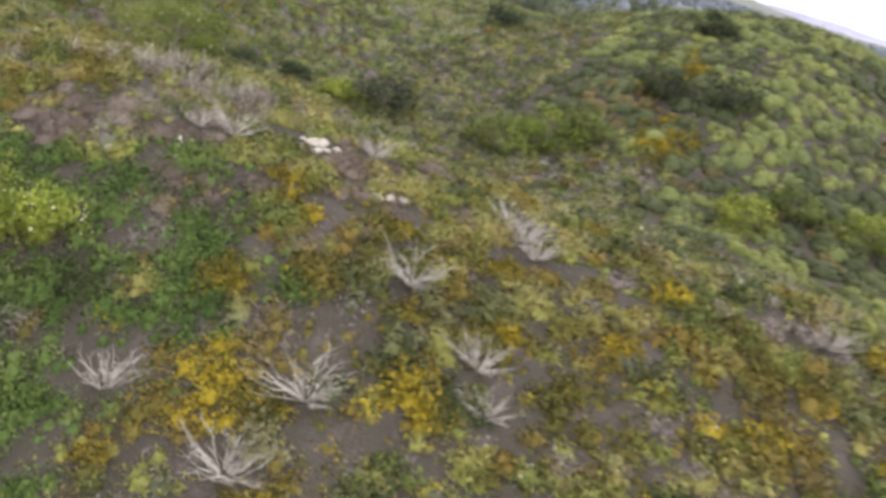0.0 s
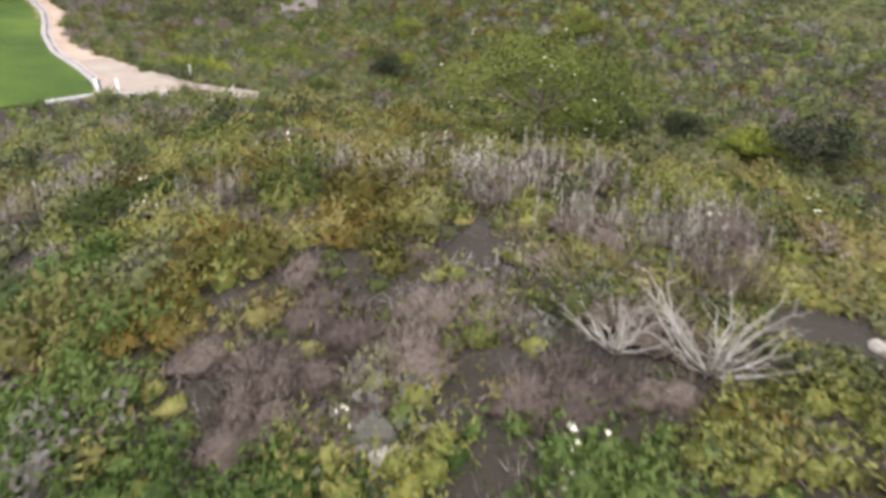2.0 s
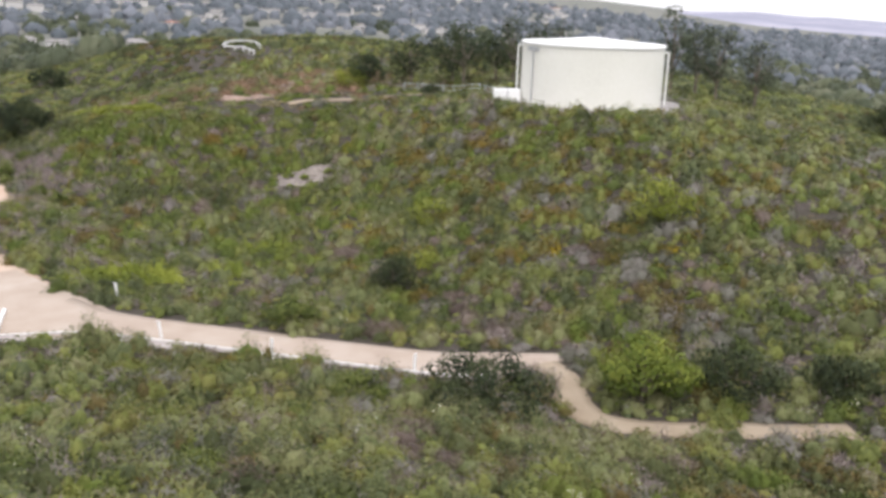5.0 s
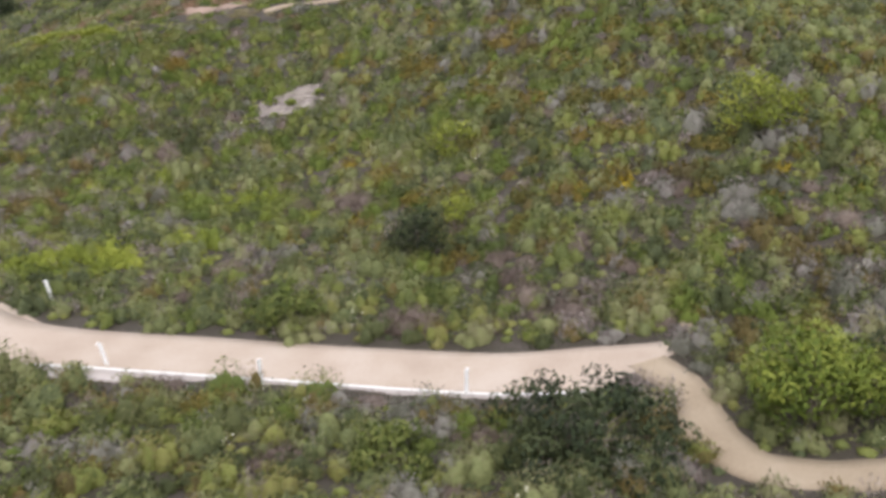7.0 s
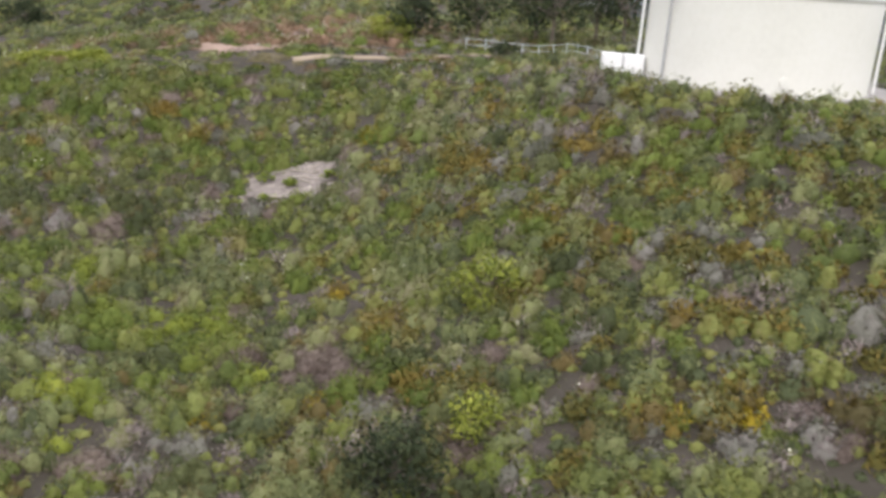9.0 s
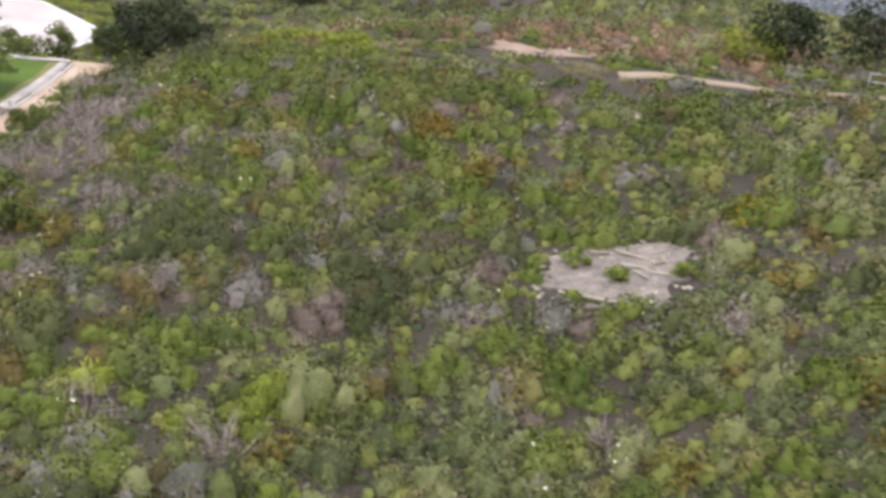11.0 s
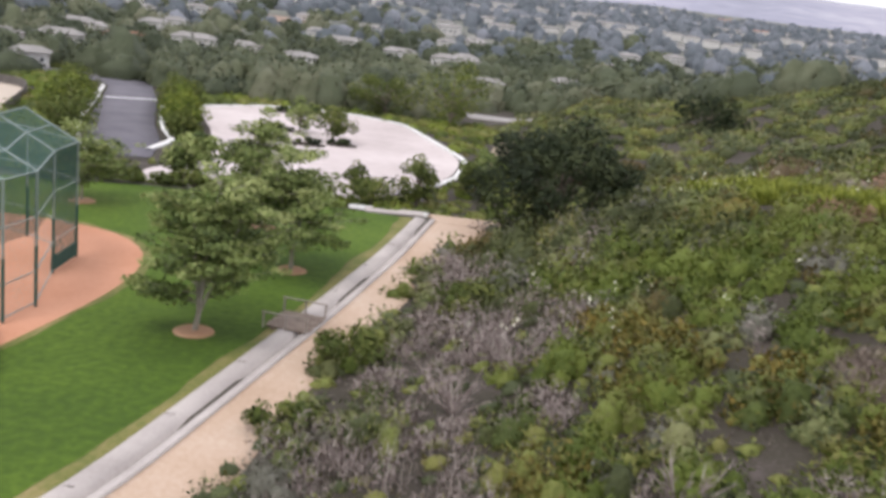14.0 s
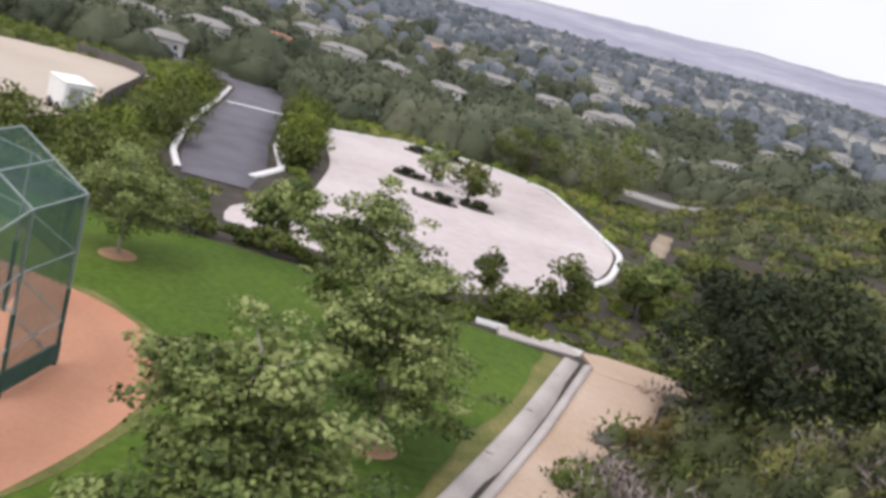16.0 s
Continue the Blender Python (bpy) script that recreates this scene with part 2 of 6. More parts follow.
DITCH_X = np.array([-18.8, -17, -15.8, -15, -12.0, -8.6, -6.2, -5.1, -3.35, -1.4, -0.2])
KERB = [(-17.6, -28.6), (-14.5, -31), (-12.1, -32.6), (-9.9, -35.2), (-6.9, -39.3), (-3.7, -43.5), (-0.7, -47.6), (1.6, -50.6), (4.5, -53.6)]
BANK = [(-10.2, -25), (-9.4, -29), (-7.8, -31.8), (-3.3, -37.8), (-0.2, -42.2), (4.8, -48.6), (10.2, -53.2), (13.0, -54.4)]


def smooth(a, b, v):
    t = np.clip((v - a) / (b - a), 0, 1)
    return t * t * (3 - 2 * t)


def lattice(ix, iy, seed):
    h = (ix.astype(np.int64) * 374761393 + iy.astype(np.int64) * 668265263 + seed * 982451653) & 0x7FFFFFFF
    h = ((h ^ (h >> 13)) * 1274126177) & 0x7FFFFFFF
    return ((h ^ (h >> 16)) & 0xFFFF) / 65535.0


def fbm(x, y, size, seed=1, octaves=3):
    """Smooth random values from 0 to 1, in lumps of that size in metres."""
    x, y = np.asarray(x, float), np.asarray(y, float)
    total, weight, out = 0.0, 1.0, 0.0
    for k in range(octaves):
        u, v = x / size, y / size
        i, j = np.floor(u), np.floor(v)
        f, g = u - i, v - j
        f, g = f * f * (3 - 2 * f), g * g * (3 - 2 * g)
        a, b = lattice(i, j, seed + k), lattice(i + 1, j, seed + k)
        c, d = lattice(i, j + 1, seed + k), lattice(i + 1, j + 1, seed + k)
        out = out + weight * ((a * (1 - f) + b * f) * (1 - g) + (c * (1 - f) + d * f) * g)
        total, weight, size = total + weight, weight * 0.5, size * 0.5
    return out / total


def dist_line(x, y, line):
    best = np.full(np.shape(x), 1e9)
    for (ax, ay), (bx, by) in zip(line, line[1:]):
        dx, dy = bx - ax, by - ay
        t = np.clip(((x - ax) * dx + (y - ay) * dy) / (dx * dx + dy * dy), 0, 1)
        best = np.minimum(best, np.hypot(x - ax - t * dx, y - ay - t * dy))
    return best


LANE = [((a + c) / 2, (b + d) / 2) for (a, b), (c, d) in zip(
    [(-14.5, -28.5), (-12.1, -32.6), (-9.9, -35.2), (-6.9, -39.3), (-3.7, -43.5), (-0.7, -47.6), (4.5, -53.6)],
    [(-10.2, -25), (-9.4, -29), (-7.8, -31.8), (-3.3, -37.8), (-0.2, -42.2), (4.8, -48.6), (10.2, -53.2)])]
FOOTWAY = [(8.2, -53.6), (7.4, -56.6), (5.0, -59.2), (4.4, -61.2), (6.2, -63.6), (9.5, -66.0), (15, -70)]
RIDGE_TRACK = [(12, 46), (15, 37), (19.5, 28), (25.5, 22.3), (33, 18), (41, 15.5), (49, 13.2), (54, 9), (55, 4)]
TANK = (58.0, -12.0, 9.7)


def land(x, y):
    """The height of the ground."""
    x, y = np.asarray(x, float), np.asarray(y, float)
    z = np.zeros(np.broadcast(x, y).shape)
    for cx, row in SWELLS:
        for k, h in enumerate(row):
            z = z + h * np.exp(-((x - cx) ** 2 + (y + 120 - 25 * k) ** 2) / 1152.0)
    for cx, row in FIRST_RIDGE:
        for k, h in enumerate(row):
            z = z + h * np.exp(-((x - cx) ** 2 + (y + 144 - 12 * k) ** 2) / 200.0)
    for cx, cy, h, w in ((62, 104, 4, 26), (55, 114, 2.7, 13), (100, 95, 8, 30), (112, 20, 8, 30), (92, -115, 21, 34)):
        z = z + h * np.exp(-((x - cx) ** 2 + (y - cy) ** 2) / (2 * w * w))
    # the first ridge falls away sharply on its eastern side
    along, off = (x + 36.4) * 0.5123 + (y + 105.9) * 0.8588, (x + 36.4) * 0.8588 - (y + 105.9) * 0.5123
    edge = np.interp(along, [-30, -20, -8, 0], [27.0, 19.0, 8.0, 2.5])
    z = z - 4.0 * smooth(0, 9, off - edge) * (1 - smooth(24, 46, off)) * (1 - smooth(8, 22, along))
    z = z - 1.2 * np.exp(-((x + 36.0) ** 2 + (y + 105.7) ** 2) / 40.0)
    z = z + (fbm(x, y, 9, 5) - 0.5) * 1.0 * smooth(0, 8, np.hypot(x + 15, y))
    side = x - np.interp(y, EDGE_Y, EDGE_X)
    hill = smooth(0, 9, side) * smooth(-31, -26, y) + (1 - smooth(-31, -26, y))
    z = z * hill
    low = -2.0 * smooth(46.5, 56, y) - 1.0 * smooth(110, 160, y)
    z = z + low * (1 - smooth(2, 14, side))
    # the lane, the foot trail and the tank's terrace are worn level
    d = dist_line(x, y, LANE)
    z = z + (0.25 - z) * (1 - smooth(2.2, 7, d))
    d = dist_line(x, y, FOOTWAY)
    z = z + (0.55 - z) * (1 - smooth(1.5, 7, d)) * 0.7
    d = np.hypot(x - TANK[0], y - TANK[1])
    z = z + (TANK[2] - 0.1 - z) * (1 - smooth(12, 19, d))
    lawn = smooth(-34, -29.5, y) * (1 - smooth(-19, -17, x)) * (1 - smooth(46, 48, y))
    z = z * (1 - lawn)
    r = np.hypot(x, y)
    bearing = np.degrees(np.arctan2(x, y))
    fall = np.interp(np.abs(bearing - 88), [0, 18, 45], [-0.036, -0.022, 0.0])
    climb = np.interp(bearing, [-180, -70, -40, 0, 10, 30, 45, 60, 180], [0, 0.016, 0.024, 0.025, 0.034, 0.028, 0.010, 0, 0])
    fall = fall + climb * smooth(250, 500, r)
    return z * (1 - smooth(150, 300, r)) - 3.0 * smooth(130, 220, r) + fall * np.maximum(r - 160, 0)


def z_at(x, y):
    return float(land(np.array([x]), np.array([y]))[0])


# ---- ways of making meshes ----
def mesh_of(name, verts, faces, mats, tones=None, slots=None, soft=False, normals=None):
    """A mesh from arrays: verts (n, 3), faces (m, k)."""
    verts, faces = np.asarray(verts, np.float32), np.asarray(faces, np.int32)
    me = bpy.data.meshes.new(name)
    me.vertices.add(len(verts))
    me.vertices.foreach_set("co", verts.ravel())
    m, k = faces.shape
    me.loops.add(m * k)
    me.loops.foreach_set("vertex_index", faces.ravel())
    me.polygons.add(m)
    me.polygons.foreach_set("loop_start", np.arange(0, m * k, k, dtype=np.int32))
    me.polygons.foreach_set("loop_total", np.full(m, k, dtype=np.int32))
    for mat in mats if isinstance(mats, (list, tuple)) else [mats]:
        me.materials.append(mat)
    if slots is not None:
        me.polygons.foreach_set("material_index", np.asarray(slots, np.int32))
    if soft:
        me.polygons.foreach_set("use_smooth", np.ones(m, dtype=bool))
    me.update(calc_edges=True)
    if tones is not None:
        at = me.attributes.new("tone", "FLOAT", "POINT")
        at.data.foreach_set("value", np.asarray(tones, np.float32))
    if normals is not None:
        me.attributes.new("custom_normal", "FLOAT_VECTOR", "POINT").data.foreach_set("vector", np.asarray(normals, np.float32).ravel())
    return me


def faced(v, k, lean, own=0.22):
    """Turns leaves of k corners to the side they lean to, and gives each corner a normal between the leaf's own and the plant's."""
    q = v.reshape(-1, k, 3)
    g = np.cross(q[:, 1] - q[:, 0], q[:, 2] - q[:, 0])
    g /= np.maximum(np.linalg.norm(g, axis=1, keepdims=True), 1e-9)
    back = (g * lean).sum(1) < 0
    q[back] = q[back][:, ::-1]
    g[back] *= -1
    lean = lean / np.maximum(np.linalg.norm(lean, axis=1, keepdims=True), 1e-6)
    nrm = g * own + lean * (1 - own)
    nrm /= np.maximum(np.linalg.norm(nrm, axis=1, keepdims=True), 1e-6)
    return q.reshape(-1, 3), np.repeat(nrm, k, 0)


def scrub(name, mat, label, *masses, category="scrub"):
    """One object of many low plants, out of (corners, faces, tones, normals) rows."""
    v, f, t, nr, o = [], [], [], [], 0
    for mass in masses:
        v.append(mass[0])
        f.append(mass[1] + o)
        t.append(mass[2])
        nr.append(mass[3])
        o += len(mass[0])
    me = mesh_of(name, np.concatenate(v), np.concatenate(f), mat, np.concatenate(t), normals=np.concatenate(nr))
    return tagged(new(name, me), label, category, kind="stuff")


def child(ob, parent, label=""):
    ob.parent = parent
    return tagged(ob, label)


def part(name, bm, mat, parent=None, label="", soft=False):
    """Links a bmesh as one object, under a thing or a part."""
    me = bpy.data.meshes.new(name)
    bm.to_mesh(me)
    bm.free()
    me.materials.append(mat)
    if soft:
        for p in me.polygons:
            p.use_smooth = True
    ob = new(name, me)
    if parent is not None:
        ob.parent = parent
    return tagged(ob, label)


def box(size, at=(0, 0, 0), turn=(0, 0, 0), bevel=0.0):
    bm = bmesh.new()
    bmesh.ops.create_cube(bm, size=1, matrix=pose(*at, *turn) @ Matrix.Diagonal((*size, 1)))
    if bevel:
        bmesh.ops.bevel(bm, geom=bm.edges[:], offset=bevel, segments=1, affect="EDGES")
    return bm


def rod(a, b, r0, r1=None, sides=8, bm=None):
    """A round bar from a to b."""
    a, b = Vector(a), Vector(b)
    bm = bm or bmesh.new()
    m = Matrix.Translation((a + b) / 2) @ (b - a).to_track_quat("Z", "Y").to_matrix().to_4x4()
    bmesh.ops.create_cone(bm, cap_ends=True, segments=sides, radius1=r0, radius2=r1 if r1 is not None else r0, depth=(b - a).length, matrix=m)
    return bm


def thing(name, at, label, category, group="", turn=0.0):
    ob = new(name)
    ob.matrix_basis = pose(*at, 0, 0, turn)
    return tagged(ob, label, category, group)


def ribbon(left, right, lift, across=5, skirt=0.35):
    """A sheet between two lines of equally many points, laid on the ground, with its edges let into it."""
    left, right = np.array(left, float), np.array(right, float)
    t = np.linspace(0, 1, across)[None, :, None]
    xy = left[:, None] * (1 - t) + right[:, None] * t
    z = land(xy[..., 0], xy[..., 1]) + lift
    rows = np.concatenate([xy, z[..., None]], 2)
    a, b = rows[:, :1].copy(), rows[:, -1:].copy()
    a[..., 2] -= skirt
    b[..., 2] -= skirt
    rows = np.concatenate([a, rows, b], 1)
    n, m = rows.shape[:2]
    i, j = np.meshgrid(np.arange(n - 1), np.arange(m - 1), indexing="ij")
    k = (i * m + j).ravel()
    return rows.reshape(-1, 3), np.stack([k, k + 1, k + m + 1, k + m], 1)


def resample(line, n):
    line = np.array(line, float)
    s = np.concatenate([[0], np.cumsum(np.hypot(*np.diff(line, axis=0).T))])
    q = np.linspace(0, s[-1], n)
    p = np.stack([np.interp(q, s, line[:, 0]), np.interp(q, s, line[:, 1])], 1)
    for _ in range(3):
        p[1:-1] = (p[:-2] + 2 * p[1:-1] + p[2:]) / 4
    return p


def sheet(name, outline, lift, mat, label, category, step=1.0, flat=None, kind="structure"):
    """A patch of ground surface inside an outline, with a rounded edge let into the ground."""
    o = np.array(outline, float)
    bm = bmesh.new()
    ring = [bm.verts.new((x, y, 0)) for x, y in o]
    bm.faces.new(ring)
    bmesh.ops.triangulate(bm, faces=bm.faces[:])
    for _ in range(12):
        long = [e for e in bm.edges if e.calc_length() > step]
        if not long or len(bm.verts) > 9000:
            break
        bmesh.ops.subdivide_edges(bm, edges=long, cuts=1)
        bmesh.ops.triangulate(bm, faces=[f for f in bm.faces if len(f.verts) > 3])
    xy = np.array([v.co[:2] for v in bm.verts])
    z = land(xy[:, 0], xy[:, 1]) + lift if flat is None else np.full(len(xy), flat)
    for v, h in zip(bm.verts, z):
        v.co.z = h
    edges = [e for e in bm.edges if e.is_boundary]
    made = bmesh.ops.extrude_edge_only(bm, edges=edges)["geom"]
    for v in made:
        if isinstance(v, bmesh.types.BMVert):
            v.co.z -= 0.4
    bmesh.ops.recalc_face_normals(bm, faces=bm.faces[:])
    ob = part(name, bm, mat, soft=False)
    return tagged(ob, label, category, kind=kind)


# ---- plants ----
def leaf_quads(centre, facing, size, slim=0.5):
    """Pointed leaves: four corners each, about the centres, turned towards facing."""
    n = len(centre)
    facing = facing / np.maximum(np.linalg.norm(facing, axis=1, keepdims=True), 1e-6)
    ref = RNG.normal(size=(n, 3))
    u = np.cross(facing, ref)
    u /= np.maximum(np.linalg.norm(u, axis=1, keepdims=True), 1e-6)
    v = np.cross(facing, u)
    s = size[:, None]
    bend = facing * s * 0.22
    v4 = np.stack([centre - u * s, centre - v * s * slim + bend, centre + u * s, centre + v * s * slim + bend], 1)
    return v4.reshape(-1, 3), np.arange(4 * n).reshape(-1, 4)


def leaf_tris(centre, axis, size, slim=0.5):
    """Pointed sprigs of three corners, their tips along the axis."""
    n = len(centre)
    u = axis / np.maximum(np.linalg.norm(axis, axis=1, keepdims=True), 1e-6)
    v = np.cross(u, RNG.normal(size=(n, 3)))
    v /= np.maximum(np.linalg.norm(v, axis=1, keepdims=True), 1e-6)
    s = size[:, None]
    v3 = np.stack([centre - u * s * 0.7 - v * s * slim, centre - u * s * 0.7 + v * s * slim, centre + u * s * 1.2], 1)
    return v3.reshape(-1, 3), np.arange(3 * n).reshape(-1, 3)


def lobes(th, x, y):
    """How far a shrub at x, y bulges in the direction th."""
    p = np.mod(np.sin(x * 12.9898 + y * 78.233) * 437.585, 1) * 6.2832
    return 0.97 + 0.15 * np.sin(3 * th + p) + 0.10 * np.sin(5 * th + 2 * p)


def shrub_mass(x, y, rad, high, tone, per, size, loose=0.55, rise=0.35, slim=0.5, thick=0.22):
    """Leaves of many shrubs: a thin ragged coat of sprigs over lobed mounds that stand on the ground."""
    k = len(x)
    per = np.broadcast_to(per, (k,)).astype(int)
    idx = np.repeat(np.arange(k), per)
    n = len(idx)
    th = RNG.uniform(0, 2 * np.pi, n)
    up = RNG.uniform(0.05, 1, n) ** 0.75
    ring = np.sqrt(np.maximum(0, 1 - up ** 2))
    shell = 1.06 - thick * RNG.random(n) ** 1.4
    wide = lobes(th, x[idx], y[idx]) * ring * shell
    dx, dy = np.cos(th) * wide, np.sin(th) * wide
    px, py = x[idx] + dx * rad[idx], y[idx] + dy * rad[idx]
    pz = land(px, py) + up * shell * high[idx] + 0.02
    axis = np.stack([dx, dy, up * 0.8 + rise], 1) + RNG.normal(size=(n, 3)) * loose
    s = np.broadcast_to(size, (k,))[idx] * RNG.uniform(0.6, 1.4, n)
    v, f = leaf_tris(np.stack([px, py, pz], 1), axis, s, slim)
    v, nrm = faced(v, 3, np.stack([dx, dy, up * 0.9 + 0.12], 1), 0.34)
    return v, f, np.repeat(np.clip(tone[idx] + RNG.normal(size=n) * 0.1, 0, 1), 3), nrm


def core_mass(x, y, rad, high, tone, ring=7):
    """The closed rounded bodies of the shrubs: lobed mounds. A tone below the leaves' paints in the shade inside."""
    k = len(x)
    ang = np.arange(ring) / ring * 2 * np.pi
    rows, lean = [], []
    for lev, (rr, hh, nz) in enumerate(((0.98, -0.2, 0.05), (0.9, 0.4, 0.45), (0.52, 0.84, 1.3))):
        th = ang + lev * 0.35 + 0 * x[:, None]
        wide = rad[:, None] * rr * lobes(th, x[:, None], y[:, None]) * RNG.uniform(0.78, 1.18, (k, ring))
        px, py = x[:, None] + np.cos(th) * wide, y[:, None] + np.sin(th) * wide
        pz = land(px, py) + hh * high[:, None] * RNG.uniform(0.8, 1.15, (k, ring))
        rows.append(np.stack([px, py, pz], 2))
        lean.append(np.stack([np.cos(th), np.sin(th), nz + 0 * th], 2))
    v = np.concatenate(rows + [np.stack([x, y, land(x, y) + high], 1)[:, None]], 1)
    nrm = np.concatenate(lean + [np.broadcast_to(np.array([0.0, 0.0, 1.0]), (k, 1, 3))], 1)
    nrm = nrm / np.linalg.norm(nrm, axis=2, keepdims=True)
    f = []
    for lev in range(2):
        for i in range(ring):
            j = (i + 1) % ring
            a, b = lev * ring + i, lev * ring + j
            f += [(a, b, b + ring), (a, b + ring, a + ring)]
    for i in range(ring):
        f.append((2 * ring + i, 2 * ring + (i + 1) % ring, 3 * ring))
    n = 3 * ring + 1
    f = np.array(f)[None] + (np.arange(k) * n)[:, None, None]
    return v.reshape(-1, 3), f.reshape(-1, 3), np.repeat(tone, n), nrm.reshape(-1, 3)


def clusters(x, y, rad, high, tone, most):
    """Splits each shrub into the smaller lumps that make it up: lower towards its rim. Gives also the shrub that each belongs to."""
    n = np.clip(np.round((rad / 0.40) ** 1.7), 1, most).astype(int)
    idx = np.repeat(np.arange(len(x)), n)
    first = np.r_[True, idx[1:] != idx[:-1]]
    d = np.where(first, 0.1, np.sqrt(RNG.uniform(0.1, 1, len(idx))))
    th = RNG.uniform(0, 2 * np.pi, len(idx))
    r = rad[idx]
    own = np.where(n[idx] == 1, r, r / np.sqrt(n[idx]) * RNG.uniform(0.95, 1.5, len(idx)) * np.where(first, 1.25, 1.0))
    cx, cy = x[idx] + np.cos(th) * d * (r - own * 0.25), y[idx] + np.sin(th) * d * (r - own * 0.25)
    h = high[idx] * (1 - 0.5 * d ** 2) * RNG.uniform(0.8, 1.15, len(idx))
    return cx, cy, own, h, np.clip(tone[idx] + RNG.normal(size=len(idx)) * 0.07, 0, 1), idx


def spikes(x, y, rad, high, count, thick=0.012, tilt=0.6):
    """Bare or grassy stems that fan out of a point: thin flat blades."""
    k = len(x)
    idx = np.repeat(np.arange(k), count)
    n = len(idx)
    th = RNG.uniform(0, 2 * np.pi, n)
    out = RNG.uniform(0.1, 1, n) * tilt
    r0 = RNG.uniform(0, 1, n) ** 0.6 * 0.85 * rad[idx]
    bx, by = x[idx] + np.cos(th) * r0, y[idx] + np.sin(th) * r0
    bz = land(bx, by) - 0.03
    h = high[idx] * RNG.uniform(0.5, 1.1, n)
    tx, ty = bx + np.cos(th) * out * rad[idx], by + np.sin(th) * out * rad[idx]
    w = thick * RNG.uniform(0.7, 1.6, n)
    a2 = RNG.uniform(0, 2 * np.pi, n)
    ca, sa = np.cos(a2) * w, np.sin(a2) * w
    v = np.stack([np.stack([bx - ca, by - sa, bz], 1), np.stack([bx + ca, by + sa, bz], 1), np.stack([tx, ty, bz + h], 1)], 1).reshape(-1, 3)
    lean = np.stack([np.cos(th) * out, np.sin(th) * out, np.full(n, 0.9)], 1)
    v, nrm = faced(v, 3, lean, 0.3)
    return v, np.arange(3 * n).reshape(-1, 3), np.repeat(np.clip(0.5 + RNG.normal(size=n) * 0.25, 0, 1), 3), nrm


def limb_mesh(segments):
    """Tapered limbs from (a, b, r0, r1) rows, joined."""
    bm = bmesh.new()
    for a, b, r0, r1 in segments:
        rod(a, b, r0, r1, 7, bm)
    return bm


def tiered_tree(name, at, wide, high, trunk, mat, label, group, leaves, size, branches, seed, lean=0.0):
    """An airy young tree: a leader and ascending branches that carry small flat sprays of leaves, with gaps between."""
    rng = np.random.default_rng(seed * 97 + 5)
    ob = thing(name, at, label, "tree", group)
    tr = 0.021 * high
    tops = [Vector((lean, 0, high * 0.97))] + [Vector((lean + wide * rng.uniform(-0.24, 0.24), wide * rng.uniform(-0.24, 0.24), high * rng.uniform(0.74, 0.9))) for _ in range(3)]
    fork = Vector((lean * 0.2, 0, trunk))
    segs = [((0, 0, -0.15), fork, tr, tr * 0.8)] + [(fork, t, tr * 0.6, tr * 0.08) for t in tops]
    mids, radii = [], []
    for q in range(branches):
        stem = tops[q % 4]
        u = rng.uniform(0.05, 0.97)
        a = fork.lerp(stem, u)
        ang = rng.uniform(0, 6.28) + q * 2.4
        reach = wide * 0.5 * (0.5 + 0.5 * min(1.0, u / 0.3)) * (1 - 0.72 * max(0.0, (u - 0.25) / 0.75)) * rng.uniform(0.55, 1.15)
        b2 = a + Vector((math.cos(ang) * reach, math.sin(ang) * reach, reach * rng.uniform(0.15, 0.55) - 0.1))
        segs.append((a, b2, tr * 0.22, tr * 0.05))
        for k in (0.45, 0.75, 1.0):
            mids.append(a.lerp(b2, k))
            radii.append(wide * rng.uniform(0.06, 0.11) * (1.1 if k < 0.9 else 0.8))
    part("trunk", limb_mesh(segs), PALEBARK, ob, "slender pale forked trunk and branches")
    mids, radii = np.array(mids), np.array(radii)
    which = rng.integers(0, len(mids), leaves)
    off = rng.normal(size=(leaves, 3))
    off /= np.maximum(np.linalg.norm(off, axis=1, keepdims=True), 1e-6)
    off *= rng.uniform(0.2, 1, (leaves, 1)) ** 0.5 * radii[which][:, None] * np.array([1.25, 1.25, 0.42])
    face = off / radii[which][:, None] * 0.5 + rng.normal(size=(leaves, 3)) * 0.45 + np.array([0, 0, 0.9])
    v, f = leaf_quads(mids[which] + off, face, size * rng.uniform(0.6, 1.3, leaves), 0.75)
    v, nrm = faced(v, 4, off / radii[which][:, None] + np.array([0, 0, 0.5]))
    # tone rises with height: light on the crown's top, painted into the leaves
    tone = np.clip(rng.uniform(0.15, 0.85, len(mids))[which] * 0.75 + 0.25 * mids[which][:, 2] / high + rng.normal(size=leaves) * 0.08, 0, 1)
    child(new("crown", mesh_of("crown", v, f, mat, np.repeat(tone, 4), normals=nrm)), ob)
    return ob


